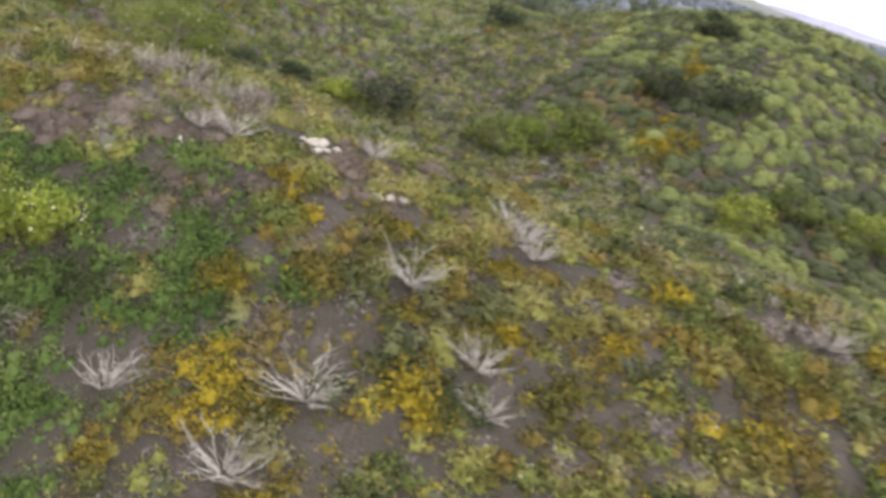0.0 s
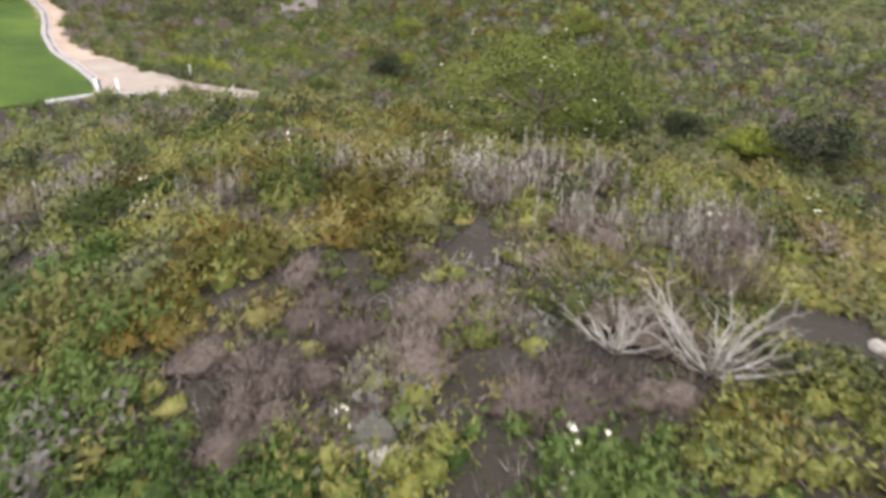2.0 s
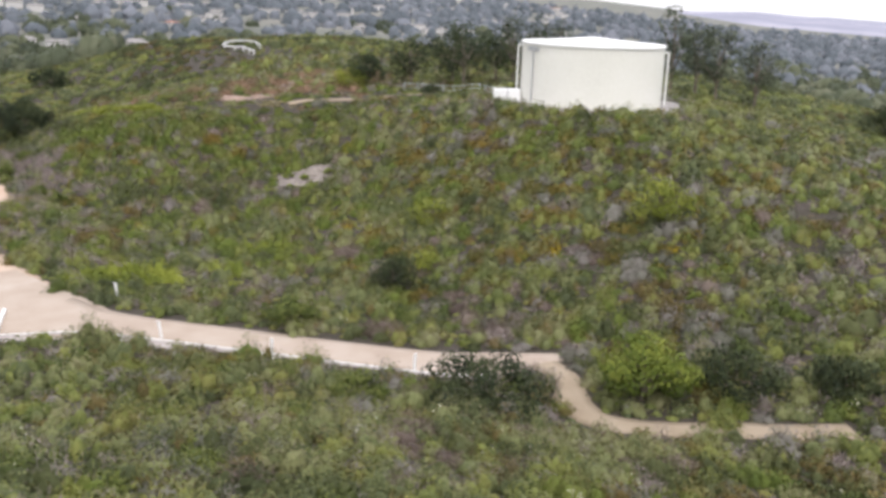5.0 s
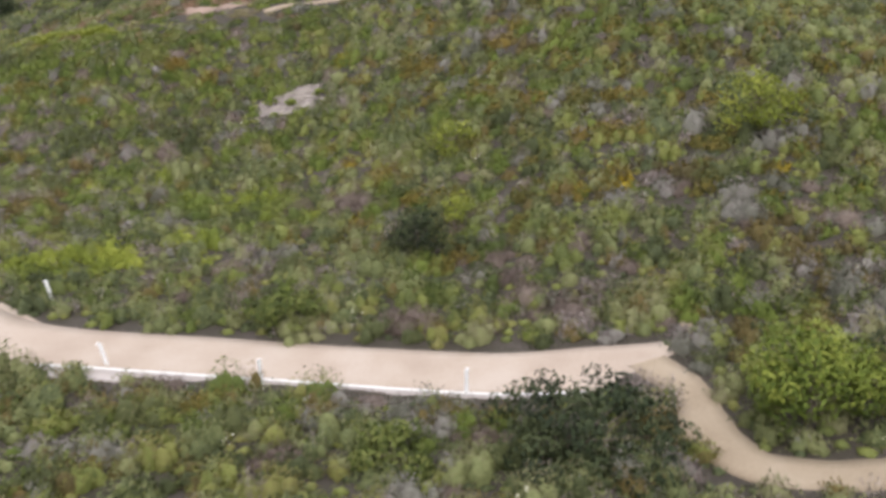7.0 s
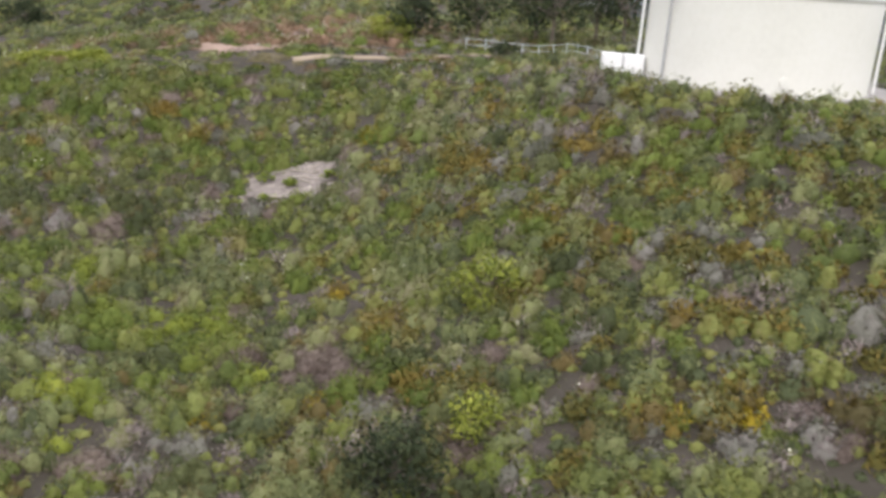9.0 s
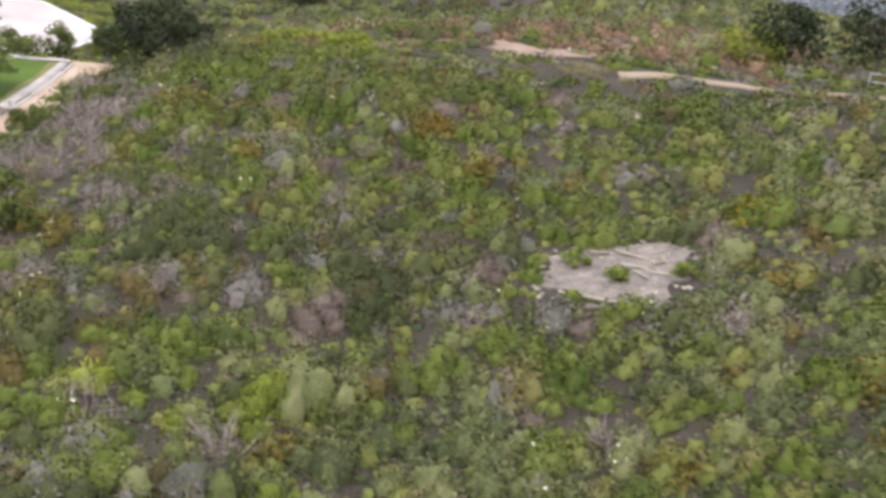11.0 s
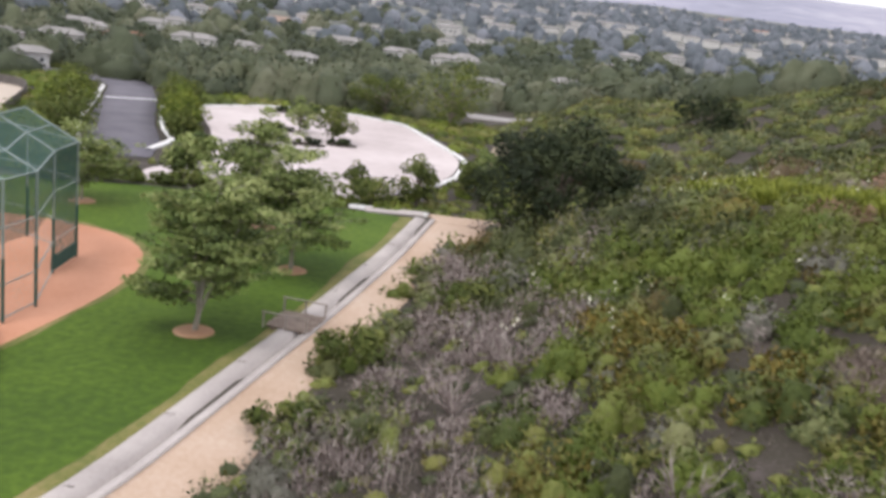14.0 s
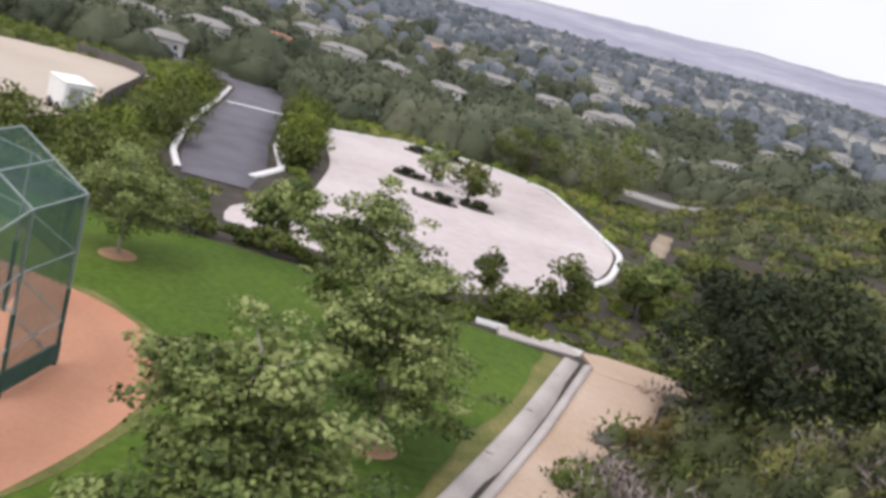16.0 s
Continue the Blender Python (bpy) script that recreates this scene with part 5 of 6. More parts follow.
for q in range(26):
    rock(33 + RNG.normal() * 5, 31 + RNG.normal() * 3.5, RNG.uniform(0.4, 1.1), RNG.uniform(0.3, 0.7), RNG.uniform(0.2, 0.4), "pale rock on the bare slope", RNG.uniform(0, 180))

# ---- scrub that covers the hills ----
def open_ground(x, y):
    """True where scrub can grow."""
    side = x - np.interp(y, EDGE_Y, EDGE_X)
    ok = np.where(y > -29, side > 0.35, True)
    ok &= ~((y < -29) & (x < -19) & (y > -30.5))
    ok &= np.hypot(x + 38.7, y + 107.4) > 1.9
    for sx, sy, sw, sh in snags:
        ok &= np.hypot(x - sx, y - sy) > min(0.45 * sw, 0.8)
    ok &= dist_line(x, y, LANE) > 2.6
    ok &= dist_line(x, y, KERB) > 0.9
    ok &= dist_line(x, y, FOOTWAY) > 1.15
    ok &= dist_line(x, y, RIDGE_TRACK[4:]) > 0.85
    ok &= np.hypot(x - TANK[0], y - TANK[1]) > 11.6
    ok &= np.hypot((x - BARE[0]) / 3.4, (y - BARE[1]) / 2.8) > 1 + 0.25 * (fbm(x, y, 2, 31) - 0.5)
    ok &= ~((np.hypot(x, y - 47.5) < 4.5) & (side < 3.5))
    return ok


def scatter(x0, x1, y0, y1, gap, seed):
    rng = np.random.default_rng(seed)
    x, y = np.meshgrid(np.arange(x0, x1, gap), np.arange(y0, y1, gap))
    x = x.ravel() + rng.uniform(-0.48, 0.48, x.size) * gap
    y = y.ravel() + rng.uniform(-0.48, 0.48, y.size) * gap
    ok = open_ground(x, y)
    return x[ok], y[ok]


near_x, near_y = scatter(-82, 75, -150, 66, 1.4, 11)
edge = (np.hypot(near_x + 20, near_y + 40) < 130) & ~((near_x < -30) & (near_y > -45))
edge &= ~((near_x > 30) & (near_y < -90)) & ~((near_x > 10) & (near_y < -112))
near_x, near_y = near_x[edge], near_y[edge]
num = np.arange(near_x.size)
nil = near_x * 0
tone = np.clip(fbm(near_x, near_y, 5, 21, 2) * 0.4 + lattice(num, nil + 3, 77) * 0.6, 0, 1)
rad = 0.6 + 0.85 * lattice(num, nil, 5) ** 1.6
big = lattice(num, nil, 7) > 0.94
rad[big] += 0.5
high = 0.12 + rad * (0.42 + 0.36 * lattice(num, nil, 9))
pick = lattice(num, nil, 41)
spur = near_y > -72
tone[spur] = 0.42 + (tone[spur] - 0.42) * 0.7
high[spur] *= 1.4


def rank(v):
    """Values spread evenly from 0 to 1 in the order of v."""
    return np.argsort(np.argsort(v)) / len(v)


def near_spot(x, y, rx, ry=None):
    return np.exp(-(((near_x - x) / rx) ** 2 + ((near_y - y) / (ry or rx)) ** 2) / 2)


def near_spots(r, *places):
    return np.max([near_spot(x, y, r) for x, y in places], axis=0)


# drifts of one kind after another over the whole hillside
mosaic = rank(fbm(near_x, near_y, 4.2, 51) * 0.75 + fbm(near_x, near_y, 13, 53) * 0.4 + 0.32 * lattice(num, nil, 55))
kind = np.zeros(near_x.size, int)                                    # sage
kind[mosaic > 0.30] = 1                                              # olive
kind[mosaic > 0.46] = 16                                             # leafy green
kind[mosaic > 0.55] = 10                                             # dark green
kind[mosaic > 0.68] = 0
kind[mosaic > 0.77] = 8                                              # grey sage
kind[(mosaic > 0.87) & spur] = 11
kind[(mosaic > 0.87) & ~spur] = 14                                             # yellow olive
kind[mosaic > 0.95] = 17                                             # ochre
kind[(pick > 0.955)] = 4                                             # grey dead brush
amber = 0.35 * near_spot(22, -40, 11) + 0.4 * near_spot(32, -28, 10) + 0.3 * near_spot(40, -36, 12) + 0.12 * near_spot(14, 12, 12, 16)
kind[(pick > 0.2) & (pick < 0.2 + amber * 0.5)] = 9
gold = 0.035 * near_spot(18, -42, 8) + 0.03 * near_spot(30, -30, 10)
kind[(pick > 0.12) & (pick < 0.12 + gold)] = 2
vivid = 1.4 * near_spot(-3.5, -21.3, 3.6, 1.4) + 1.0 * near_spot(8.6, -17, 1.8, 1.2) + 0.25 * near_spot(6, -24, 2.6) + 0.3 * near_spot(6.5, -9, 2.6) + 0.7 * near_spot(14.5, 37, 1.6, 6)
kind[pick < vivid * 0.9] = 3
greys = near_spot(-2, 4, 2.5, 5) + near_spot(2.5, 18, 2, 5) + 0.9 * near_spot(-5, -14, 3, 5)
kind[(pick > 0.45) & (pick < 0.45 + 0.5 * greys)] = 4
rusty = near_spot(33, 31, 8, 7) + 0.8 * near_spot(45, 27, 8, 6) + 0.9 * near_spot(26, 28.5, 4, 3) + 0.8 * near_spot(50, 35, 9, 7)
kind[(pick > 0.15) & (pick < 0.15 + 0.7 * np.minimum(rusty, 1))] = 5
meadow = 0.8 * near_spot(16, 16, 11, 15) + 0.7 * near_spot(25, 19, 9, 8) + 0.4 * near_spot(14, 30, 7, 9) + 0.5 * near_spot(14, -25, 10, 14)
kind[(pick > 0.3) & (pick < 0.3 + 0.5 * np.minimum(meadow, 1))] = 11
strip = np.exp(-(dist_line(near_x, near_y, [(12.4, 57), (13.6, 52), (14.4, 44), (15.6, 34), (19.5, 28), (25.5, 22.3), (33, 18.3)]) / 1.3) ** 2)
kind[pick < 1.4 * strip - 0.1] = 15
kind[(kind == 15) & (near_x > 20)] = 7
high[(strip > 0.05) & (near_x < 26)] *= 0.6
low = dist_line(near_x, near_y, RIDGE_TRACK[3:]) < 5.5
high[low] = high[low] * 0.35
# the patch at (7, 36.5) paints the oak's shade as darker scrub
dusky = 0.6 * near_spot(5, 25, 3.5, 7) + 1.2 * near_spot(7, 36.5, 2.5, 3) + 0.15 * near_spot(8, 14, 4, 6) + 0.3 * near_spot(10, -50, 8, 6) + 0.5 * near_spot(11, 0, 6, 6)
kind[(pick > 0.1) & (pick < 0.1 + 0.75 * np.minimum(dusky, 1))] = 10
ashen = near_spot(1.6, 27, 1.3, 6)
kind[(pick > 0.3) & (pick < 0.3 + 0.6 * ashen)] = 4
drift = near_spots(1.3, (10.7, 15.3), (9.4, 16.2), (11.4, 14), (4.1, 13.6), (0.8, 7), (18.7, 12.8), (6.5, 19))
kind[lattice(num, nil, 85) < 0.8 * drift] = 9
twiggy = near_spots(1.2, (-0.4, 19.4), (-0.6, 14.8), (0.9, 22.1), (-1.2, 13.4), (0.4, 17), (4.4, 24.5))
kind[lattice(num, nil, 87) < 0.8 * twiggy] = 4
kind[(pick > 0.25) & (pick < 0.25 + 0.15 * near_spot(-8, -66, 10, 7) + 0.06 * near_spot(14, 2, 9, 12) + 0.13 * near_spot(16, -45, 14, 12) + 0.1 * near_spot(6, -25, 7, 5))] = 12

# the first ridge: yellow-olive feathery scrub, with drifts of its own
knoll = near_spot(-40, -98, 11, 14) + near_spot(-31, -80, 9, 9) + near_spot(-42, -118, 10, 12)
kind[(kind != 4) & (kind != 10) & (lattice(num, nil, 47) < 0.8 * knoll)] = 14
flank = near_spot(-47, -118, 7, 8) + near_spot(-41, -127, 6, 6)
high[flank > 0.3] *= 0.75
kind[(pick > 0.05) & (pick < 0.05 + 0.42 * np.minimum(flank, 1))] = 9
kind[(pick > 0.50) & (pick < 0.50 + 0.14 * np.minimum(flank, 1))] = 10
brown = near_spots(1.6, (-46.7, -111.1), (-46, -113.3), (-45.8, -109.4), (-45.1, -111.1), (-46.4, -115.1), (-53.4, -113.1))
kind[pick < 0.75 * brown] = 9
lush = near_spots(1.9, (-51.6, -106.9), (-49.3, -109.3), (-53.8, -107), (-47.7, -105.3), (-56.8, -110.8), (-50.5, -111.3), (-48.4, -109.6), (-49.9, -102.8), (-53.0, -109.6), (-55.5, -108), (-58.5, -108.5))
lush = np.maximum(lush, 0.45 * near_spots(1.0, (-48.2, -93.7), (-46.8, -104.7), (-49.7, -101.1), (-50.5, -97.5), (-49, -98), (-46.6, -101)))
kind[pick < 0.9 * lush] = 6
gold = near_spots(0.85, (-48.3, -117.4), (-44.3, -120.7), (-44.1, -123.2), (-50.1, -120), (-50.9, -114.4), (-53.3, -115.9), (-40.5, -120.2), (-40.9, -125.5), (-41, -129.4), (-47.9, -120.3), (-46, -124.8),
                  (-39.6, -132.7), (-44.6, -107.9), (-43.6, -110.5), (-49.1, -107), (-47.3, -117.8), (-42, -119.3), (-35.6, -134), (-54.8, -119.1))
kind[(lattice(num, nil, 49) < 0.8 * gold) | (lattice(num, nil, 49) < 0.16 * np.minimum(flank, 1))] = 2
grassy = 0.8 * near_spots(1.8, (-42, -102.8), (-39, -103), (-34.6, -111), (-33.8, -114), (-35.2, -112.9), (-33.6, -102.8), (-34.8, -100.1), (-32.6, -118), (-31.2, -125)) + 0.7 * near_spots(1.2, (-43, -95.1), (-43.4, -95.3), (-32.5, -85.9), (-31.6, -78.1), (-30.2, -83.4), (-32.9, -85.2)) + 0.2 * near_spot(-38, -92, 8)
kind[(pick > 0.25) & (pick < 0.25 + 0.6 * grassy)] = 7
mauve = near_spots(1.1, (-41.3, -99), (-42, -99.8), (-41.2, -98.4), (-40.3, -98.9), (-43, -99.8), (-43.7, -99.9), (-39, -100.4), (-37.2, -109.4), (-40.7, -113.8), (-40.7, -98.6), (-43.3, -99.1), (-43.2, -92.7), (-41.5, -99.2), (-44.4, -100.1), (-44.5, -97.4), (-40.8, -97.9), (-41.3, -96), (-44, -92.7),
                   (-36.2, -86.2), (-47.7, -100.7), (-38.9, -110.5), (-43.6, -103.3), (-48, -100), (-42.3, -112.5), (-45.8, -108.9), (-46.5, -107.2), (-44.6, -103.8), (-42.6, -112.8))
kind[(lattice(num, nil, 59) < 0.85 * mauve)] = 12
plumes = near_spots(0.95, (-39.4, -96.8), (-38.2, -96.5), (-37.2, -97.2), (-37.4, -98.9), (-38.7, -101.8), (-37.5, -102.3), (-43, -93.7), (-38.1, -97.6), (-38.6, -102), (-37.2, -97.9), (-39.1, -97.2), (-43.4, -93), (-41.3, -93.8), (-39.5, -102.4), (-44.9, -85.9), (-37.9, -102.8), (-43.3, -92.3))
kind[lattice(num, nil, 73) < 0.7 * plumes] = 13
fresh = near_spots(0.8, (-37.1, -81.6), (-35.4, -82.9), (-31.8, -73.1), (-24.1, -75.5), (-42.2, -95.5), (-44.4, -90.6), (-43, -96.5), (-39.5, -99.1), (-36.6, -81.8), (-49.5, -117.5), (-47, -110.5))
kind[pick < 0.8 * fresh] = 16
tawny = near_spots(2.0, (-29.5, -85.3), (-29.6, -88), (-26, -82.2), (-29.8, -82.5), (-34, -88.5), (-44, -95.8))
kind[(lattice(num, nil, 89) < 0.6 * tawny) & (kind != 13)] = 9
# bare ground shows between the plants
bare_soil = (fbm(near_x, near_y, 2.6, 57) > 0.74) & (lattice(num, nil, 43) < 0.6)
bare_soil |= (rusty > 0.45) & (fbm(near_x, near_y, 4, 97) > 0.72)
bare_soil |= near_spots(0.9, (-54.1, -111.7), (-45.2, -122.5), (-44.9, -126.2), (-53.7, -110.6), (-39.4, -121.6), (-41.1, -128.5), (-49.2, -115.6), (-47, -123.6), (-52.6, -119.4)) > 0.55
bare_soil |= near_spots(0.9, (0.3, 11.2), (1.3, 11.6)) > 0.5
keep = ~bare_soil | (kind == 3) | (mauve > 0.35)
near_x, near_y, tone, rad, high, kind = (q[keep] for q in (near_x, near_y, tone, rad, high, kind))

route = [(-76, -130), (-60, -117), (-43, -100), (-27, -85), (-11, -68), (0, -43), (4, -24), (0, 0), (-2, 11)]
close = dist_line(near_x, near_y, route)
near_x, near_y, rad, high, tone, owner = clusters(near_x, near_y, rad, high, tone, np.where(close < 22, 7, np.where(close < 45, 4, 3)))
kind, close = kind[owner], close[owner]
# here and there a lump of another kind grows into a shrub
stray = RNG.random(kind.size)
plain = np.isin(kind, (0, 1, 8, 10, 14, 16, 17))
spur = near_y > -72
for share, other in ((0.03, 8), (0.08, 14), (0.13, 17), (0.17, 0), (0.22, 10), (0.235, 4)):
    kind[plain & (stray < share) & (stray >= share - 0.05)] = np.where(spur & (other == 14), 1, other)[plain & (stray < share) & (stray >= share - 0.05)]
kind[(kind == 2) & (stray > 0.5)] = 9
kind[(kind == 2) & spur & (stray > 0.2)] = 17
kind[(kind == 9) & (stray < 0.22)] = np.where(spur, 1, 14)[(kind == 9) & (stray < 0.22)]
count = np.clip(88 - close * 1.7, 14, 78) * np.clip((rad / 0.55) ** 1.6, 0.5, 2.4)


def west_of(x, y):
    """The flank that the route never looks at closely."""
    return x < np.interp(y, [-150, -117, -100, -85, -68, -43], [-88, -74, -57, -41, -25, -14])


count[west_of(near_x, near_y)] *= 0.4
leaf = np.clip(0.055 + close * 0.0017, 0.058, 0.13)
SPECIES = [(0, "sage_scrub", SAGE, "green sage scrub covering the slopes", 1.0), (1, "olive_scrub", OLIVE, "olive and straw-coloured low scrub", 1.0),
           (2, "golden_scrub", GOLD, "low scrub turned golden yellow", 0.8), (3, "lime_scrub", VIVID, "bright lime-green low shrubs", 0.9),
           (5, "rusty_scrub", RUST, "rust-brown low scrub beyond the crest track", 0.8), (6, "lush_scrub", LUSH, "lush green low plants", 0.8),
           (8, "grey_sage_scrub", GREYSAGE, "pale grey sage scrub on the slopes", 0.9), (9, "amber_scrub", AMBER, "amber-brown low scrub", 0.8),
           (10, "dusky_scrub", DARKSCRUB, "dark green dense scrub on the slopes, one patch standing in for oak shade", 1.1), (16, "leafy_scrub", GREENLEAF, "fresh green leafy scrub on the slopes", 1.0), (17, "ochre_scrub", OCHRE, "ochre-brown drying scrub on the slopes", 0.9),
           (14, "knoll_scrub", KNOLL, "yellow-olive feathery scrub on the first ridge", 0.85), (11, "meadow_scrub", MEADOW, "yellow-green low scrub on the spur", 0.9)]
for q, name, mat, label, tall in SPECIES:
    s = kind == q
    x, y, r, h, t = near_x[s], near_y[s], rad[s], high[s] * tall, tone[s]
    airy = q in (2, 6, 9, 14)                                          # loose plants through which the ground shows
    coat = shrub_mass(x, y, r * 1.12, h * 1.12, t, count[s] * (1.2 if airy else 1.0), leaf[s] * (1.35 if airy else np.where(y < -72, 1.3, 1.05)), loose=0.95, thick=0.75 if airy else 0.6, slim=0.34 if q == 14 else 0.5)
    # bodies get a lower tone than their leaves: inner shade as colour
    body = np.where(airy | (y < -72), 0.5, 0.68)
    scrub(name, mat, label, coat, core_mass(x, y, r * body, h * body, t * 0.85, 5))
s = kind == 4
scrub("dead_brush", TWIG, "grey dead brush among the scrub", shrub_mass(near_x[s], near_y[s], rad[s], high[s] * 0.9, tone[s], count[s] * 1.3, leaf[s] * 1.5, slim=0.14, loose=0.6, thick=0.7), spikes(near_x[s], near_y[s], rad[s] * 0.8, high[s] * 1.2, 8, 0.012, 0.6), category="brush")
s = (kind == 12) | (kind == 13)
# the core's lowered tone paints shade within the brush
scrub("mauve_brush", MAUVE, "fine purple-grey dry brush on the ridge", shrub_mass(near_x[s], near_y[s], rad[s] * 1.15, high[s] * 0.7, tone[s], count[s] * 1.6, leaf[s] * 1.5, slim=0.16, loose=0.35, thick=0.5),
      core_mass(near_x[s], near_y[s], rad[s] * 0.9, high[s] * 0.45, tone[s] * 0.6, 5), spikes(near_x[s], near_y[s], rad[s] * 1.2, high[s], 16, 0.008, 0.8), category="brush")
s = kind == 13
stalk = np.repeat(np.flatnonzero(s), 5)
px_, py_ = near_x[stalk] + RNG.normal(size=stalk.size) * rad[stalk] * 0.6, near_y[stalk] + RNG.normal(size=stalk.size) * rad[stalk] * 0.6
scrub("plume_brush", PLUME, "pale upright plumed shrubs on the ridge", shrub_mass(px_, py_, np.full(stalk.size, 0.085), 0.45 + 0.75 * RNG.random(stalk.size), tone[stalk], 34, 0.07, loose=0.35, rise=1.6, slim=0.22, thick=0.9),
      spikes(near_x[s], near_y[s], rad[s] * 0.9, high[s] * 0.5 + 0.4, 24, 0.011, 0.7), category="brush")
s = kind == 15
scrub("track_grass", VIVID, "yellow-green grass along the old track", spikes(near_x[s], near_y[s], rad[s] * 1.6, high[s] * 0.5 + 0.35, 120, 0.035, 0.5), category="grass")
s = kind == 7
scrub("dry_grass", DRYGRASS, "straw-coloured and olive dry grass on the ridge", spikes(near_x[s], near_y[s], rad[s] * 1.25, high[s] * 0.6, 80, 0.014, 0.45), category="grass")
# low seedlings and litter between the shrubs
lx, ly = scatter(-82, 60, -150, 60, 0.95, 29)
lk = (dist_line(lx, ly, route) < 30) & ~((lx < -30) & (ly > -45)) & ~west_of(lx, ly)
lx, ly = lx[lk], ly[lk]
ln = np.arange(lx.size)
lr = 0.3 + 0.25 * lattice(ln, lx * 0, 33)
lh = 0.12 + 0.22 * lattice(ln, lx * 0, 35)
lt = lattice(ln, lx * 0, 37)
green = np.exp(-(((lx + 51.5) / 5.5) ** 2 + ((ly + 107.5) / 5) ** 2) / 2) > 0.4
dry = (np.exp(-(((lx + 46) / 7) ** 2 + ((ly + 118) / 8) ** 2) / 2) > 0.4) & ~green
clear = dry & (fbm(lx, ly, 2.4, 39) > 0.62)
rest = ~green & ~dry
for s, name, mat, label in ((green, "green_seedlings", LUSH, "lush green seedlings between the shrubs"), (dry & ~clear, "amber_seedlings", AMBER, "amber-brown low growth between the shrubs"),
                            (rest & (ly < -72), "knoll_seedlings", KNOLL, "small yellow-olive plants between the shrubs"),
                            (rest & (lt < 0.5) & (ly >= -72), "sage_seedlings", SAGE, "small sage plants between the shrubs"), (rest & (lt >= 0.5) & (ly >= -72), "olive_seedlings", OLIVE, "small olive plants between the shrubs")):
    # low core tone: shade under the small leaves, put into the colour
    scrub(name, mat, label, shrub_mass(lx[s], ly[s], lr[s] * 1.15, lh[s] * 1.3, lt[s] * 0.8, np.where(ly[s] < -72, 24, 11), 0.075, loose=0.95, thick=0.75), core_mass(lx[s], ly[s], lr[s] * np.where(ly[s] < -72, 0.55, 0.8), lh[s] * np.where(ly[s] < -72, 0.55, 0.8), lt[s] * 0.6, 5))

s = (lt > 0.35) & ((ly < -72) | (ly > -14)) & (dist_line(lx, ly, route) < 22)
scrub("twig_litter", TWIG, "fallen grey twigs and dry litter on the soil", shrub_mass(lx[s] + 0.4, ly[s] + 0.3, np.full(s.sum(), 0.5), np.full(s.sum(), 0.07), lt[s], 11, 0.13, loose=0.25, rise=0.0, slim=0.1, thick=0.95), category="litter")

# gold and cream flecks of bloom
fx, fy = scatter(-66, 46, -136, 56, 0.9, 23)
g2 = 0.55 * np.exp(-(((fx + 46.5) / 7) ** 2 + ((fy + 119.5) / 7) ** 2) / 2) * (fbm(fx, fy, 3.0, 61) > 0.46) + 0.04 * np.exp(-((fx - 18) ** 2 + (fy + 42) ** 2) / 170) * (fbm(fx, fy, 3.0, 61) > 0.5)
s = lattice(np.arange(fx.size), fx * 0, 91) < g2
scrub("golden_bloom", GOLD, "golden-yellow flowers and leaves over the scrub", shrub_mass(fx[s], fy[s], np.full(s.sum(), 0.40), np.full(s.sum(), 0.62), np.full(s.sum(), 0.7), 24, 0.06, thick=0.5), category="flowers")
w2 = (fbm(fx, fy, 5, 71) > 0.56) & (lattice(np.arange(fx.size), fx * 0, 93) < 0.045)
for cx, cy, cr in ((-38.4, -88.7, 0.8), (-39.9, -89.6, 0.5), (-46.9, -102.9, 0.6), (-46.2, -105.8, 0.6), (-50.5, -107, 0.5), (-48.7, -98.5, 0.4), (3.1, 24.1, 1.1), (6.4, 22.6, 1.3), (7.2, 24.4, 0.9)):
    w2 |= np.hypot(fx - cx, fy - cy) < cr
scrub("cream_bloom", PETAL, "scattered cream flower heads", shrub_mass(fx[w2], fy[w2], np.full(w2.sum(), 0.4), np.full(w2.sum(), 1.0), np.full(w2.sum(), 0.5), 8, 0.045, slim=0.9), category="flowers")

VR0 = np.random.default_rng(5)
# farther hillsides: larger, sparser tufts
hx, hy = scatter(-135, 200, -175, 140, 2.3, 17)
out = ~((hx > -82) & (hx < 75) & (hy > -150) & (hy < 66) & (np.hypot(hx + 20, hy + 40) < 130) & ~((hx < -30) & (hy > -45))) | ((hx > 30) & (hy < -90)) | ((hx > 10) & (hy < -112))
out &= ~((hx < 4) & (hy > 45)) & ~((hy > -31.5) & (hx < np.interp(hy, EDGE_Y, EDGE_X) + 2))
out &= ~((hx > 1) & (hx < 17) & (hy > 115.5) & (hy < 126.5)) & (dist_line(hx, hy, [(6.9, 97), (6.4, 92), (5.6, 85), (5.0, 78.5)]) > 1.5)
out &= (hx < 130) | (np.abs(hy + 20) < 70)
hx, hy = hx[out], hy[out]
hn = np.arange(hx.size)
ht = np.clip(fbm(hx, hy, 9, 25, 2) * 0.4 + lattice(hn, hx * 0, 27) * 0.6, 0, 1)
hr = np.where(np.hypot((hx - 57) / 9, (hy - 77) / 15) < 1, 0.45, 0.8) + np.where(np.hypot((hx - 57) / 9, (hy - 77) / 15) < 1, 0.2, 0.9) * lattice(hn, hx * 0, 5)
hr[(hx > 5) & (hy < -85)] *= 1.3
mosaic = rank(fbm(hx, hy, 7, 67) * 0.7 + fbm(hx, hy, 25, 69) * 0.5 + 0.3 * lattice(hn, hx * 0, 63))
mosaic = np.where((hx > 5) & (hy < -85), 0.3 + 0.68 * mosaic, mosaic)
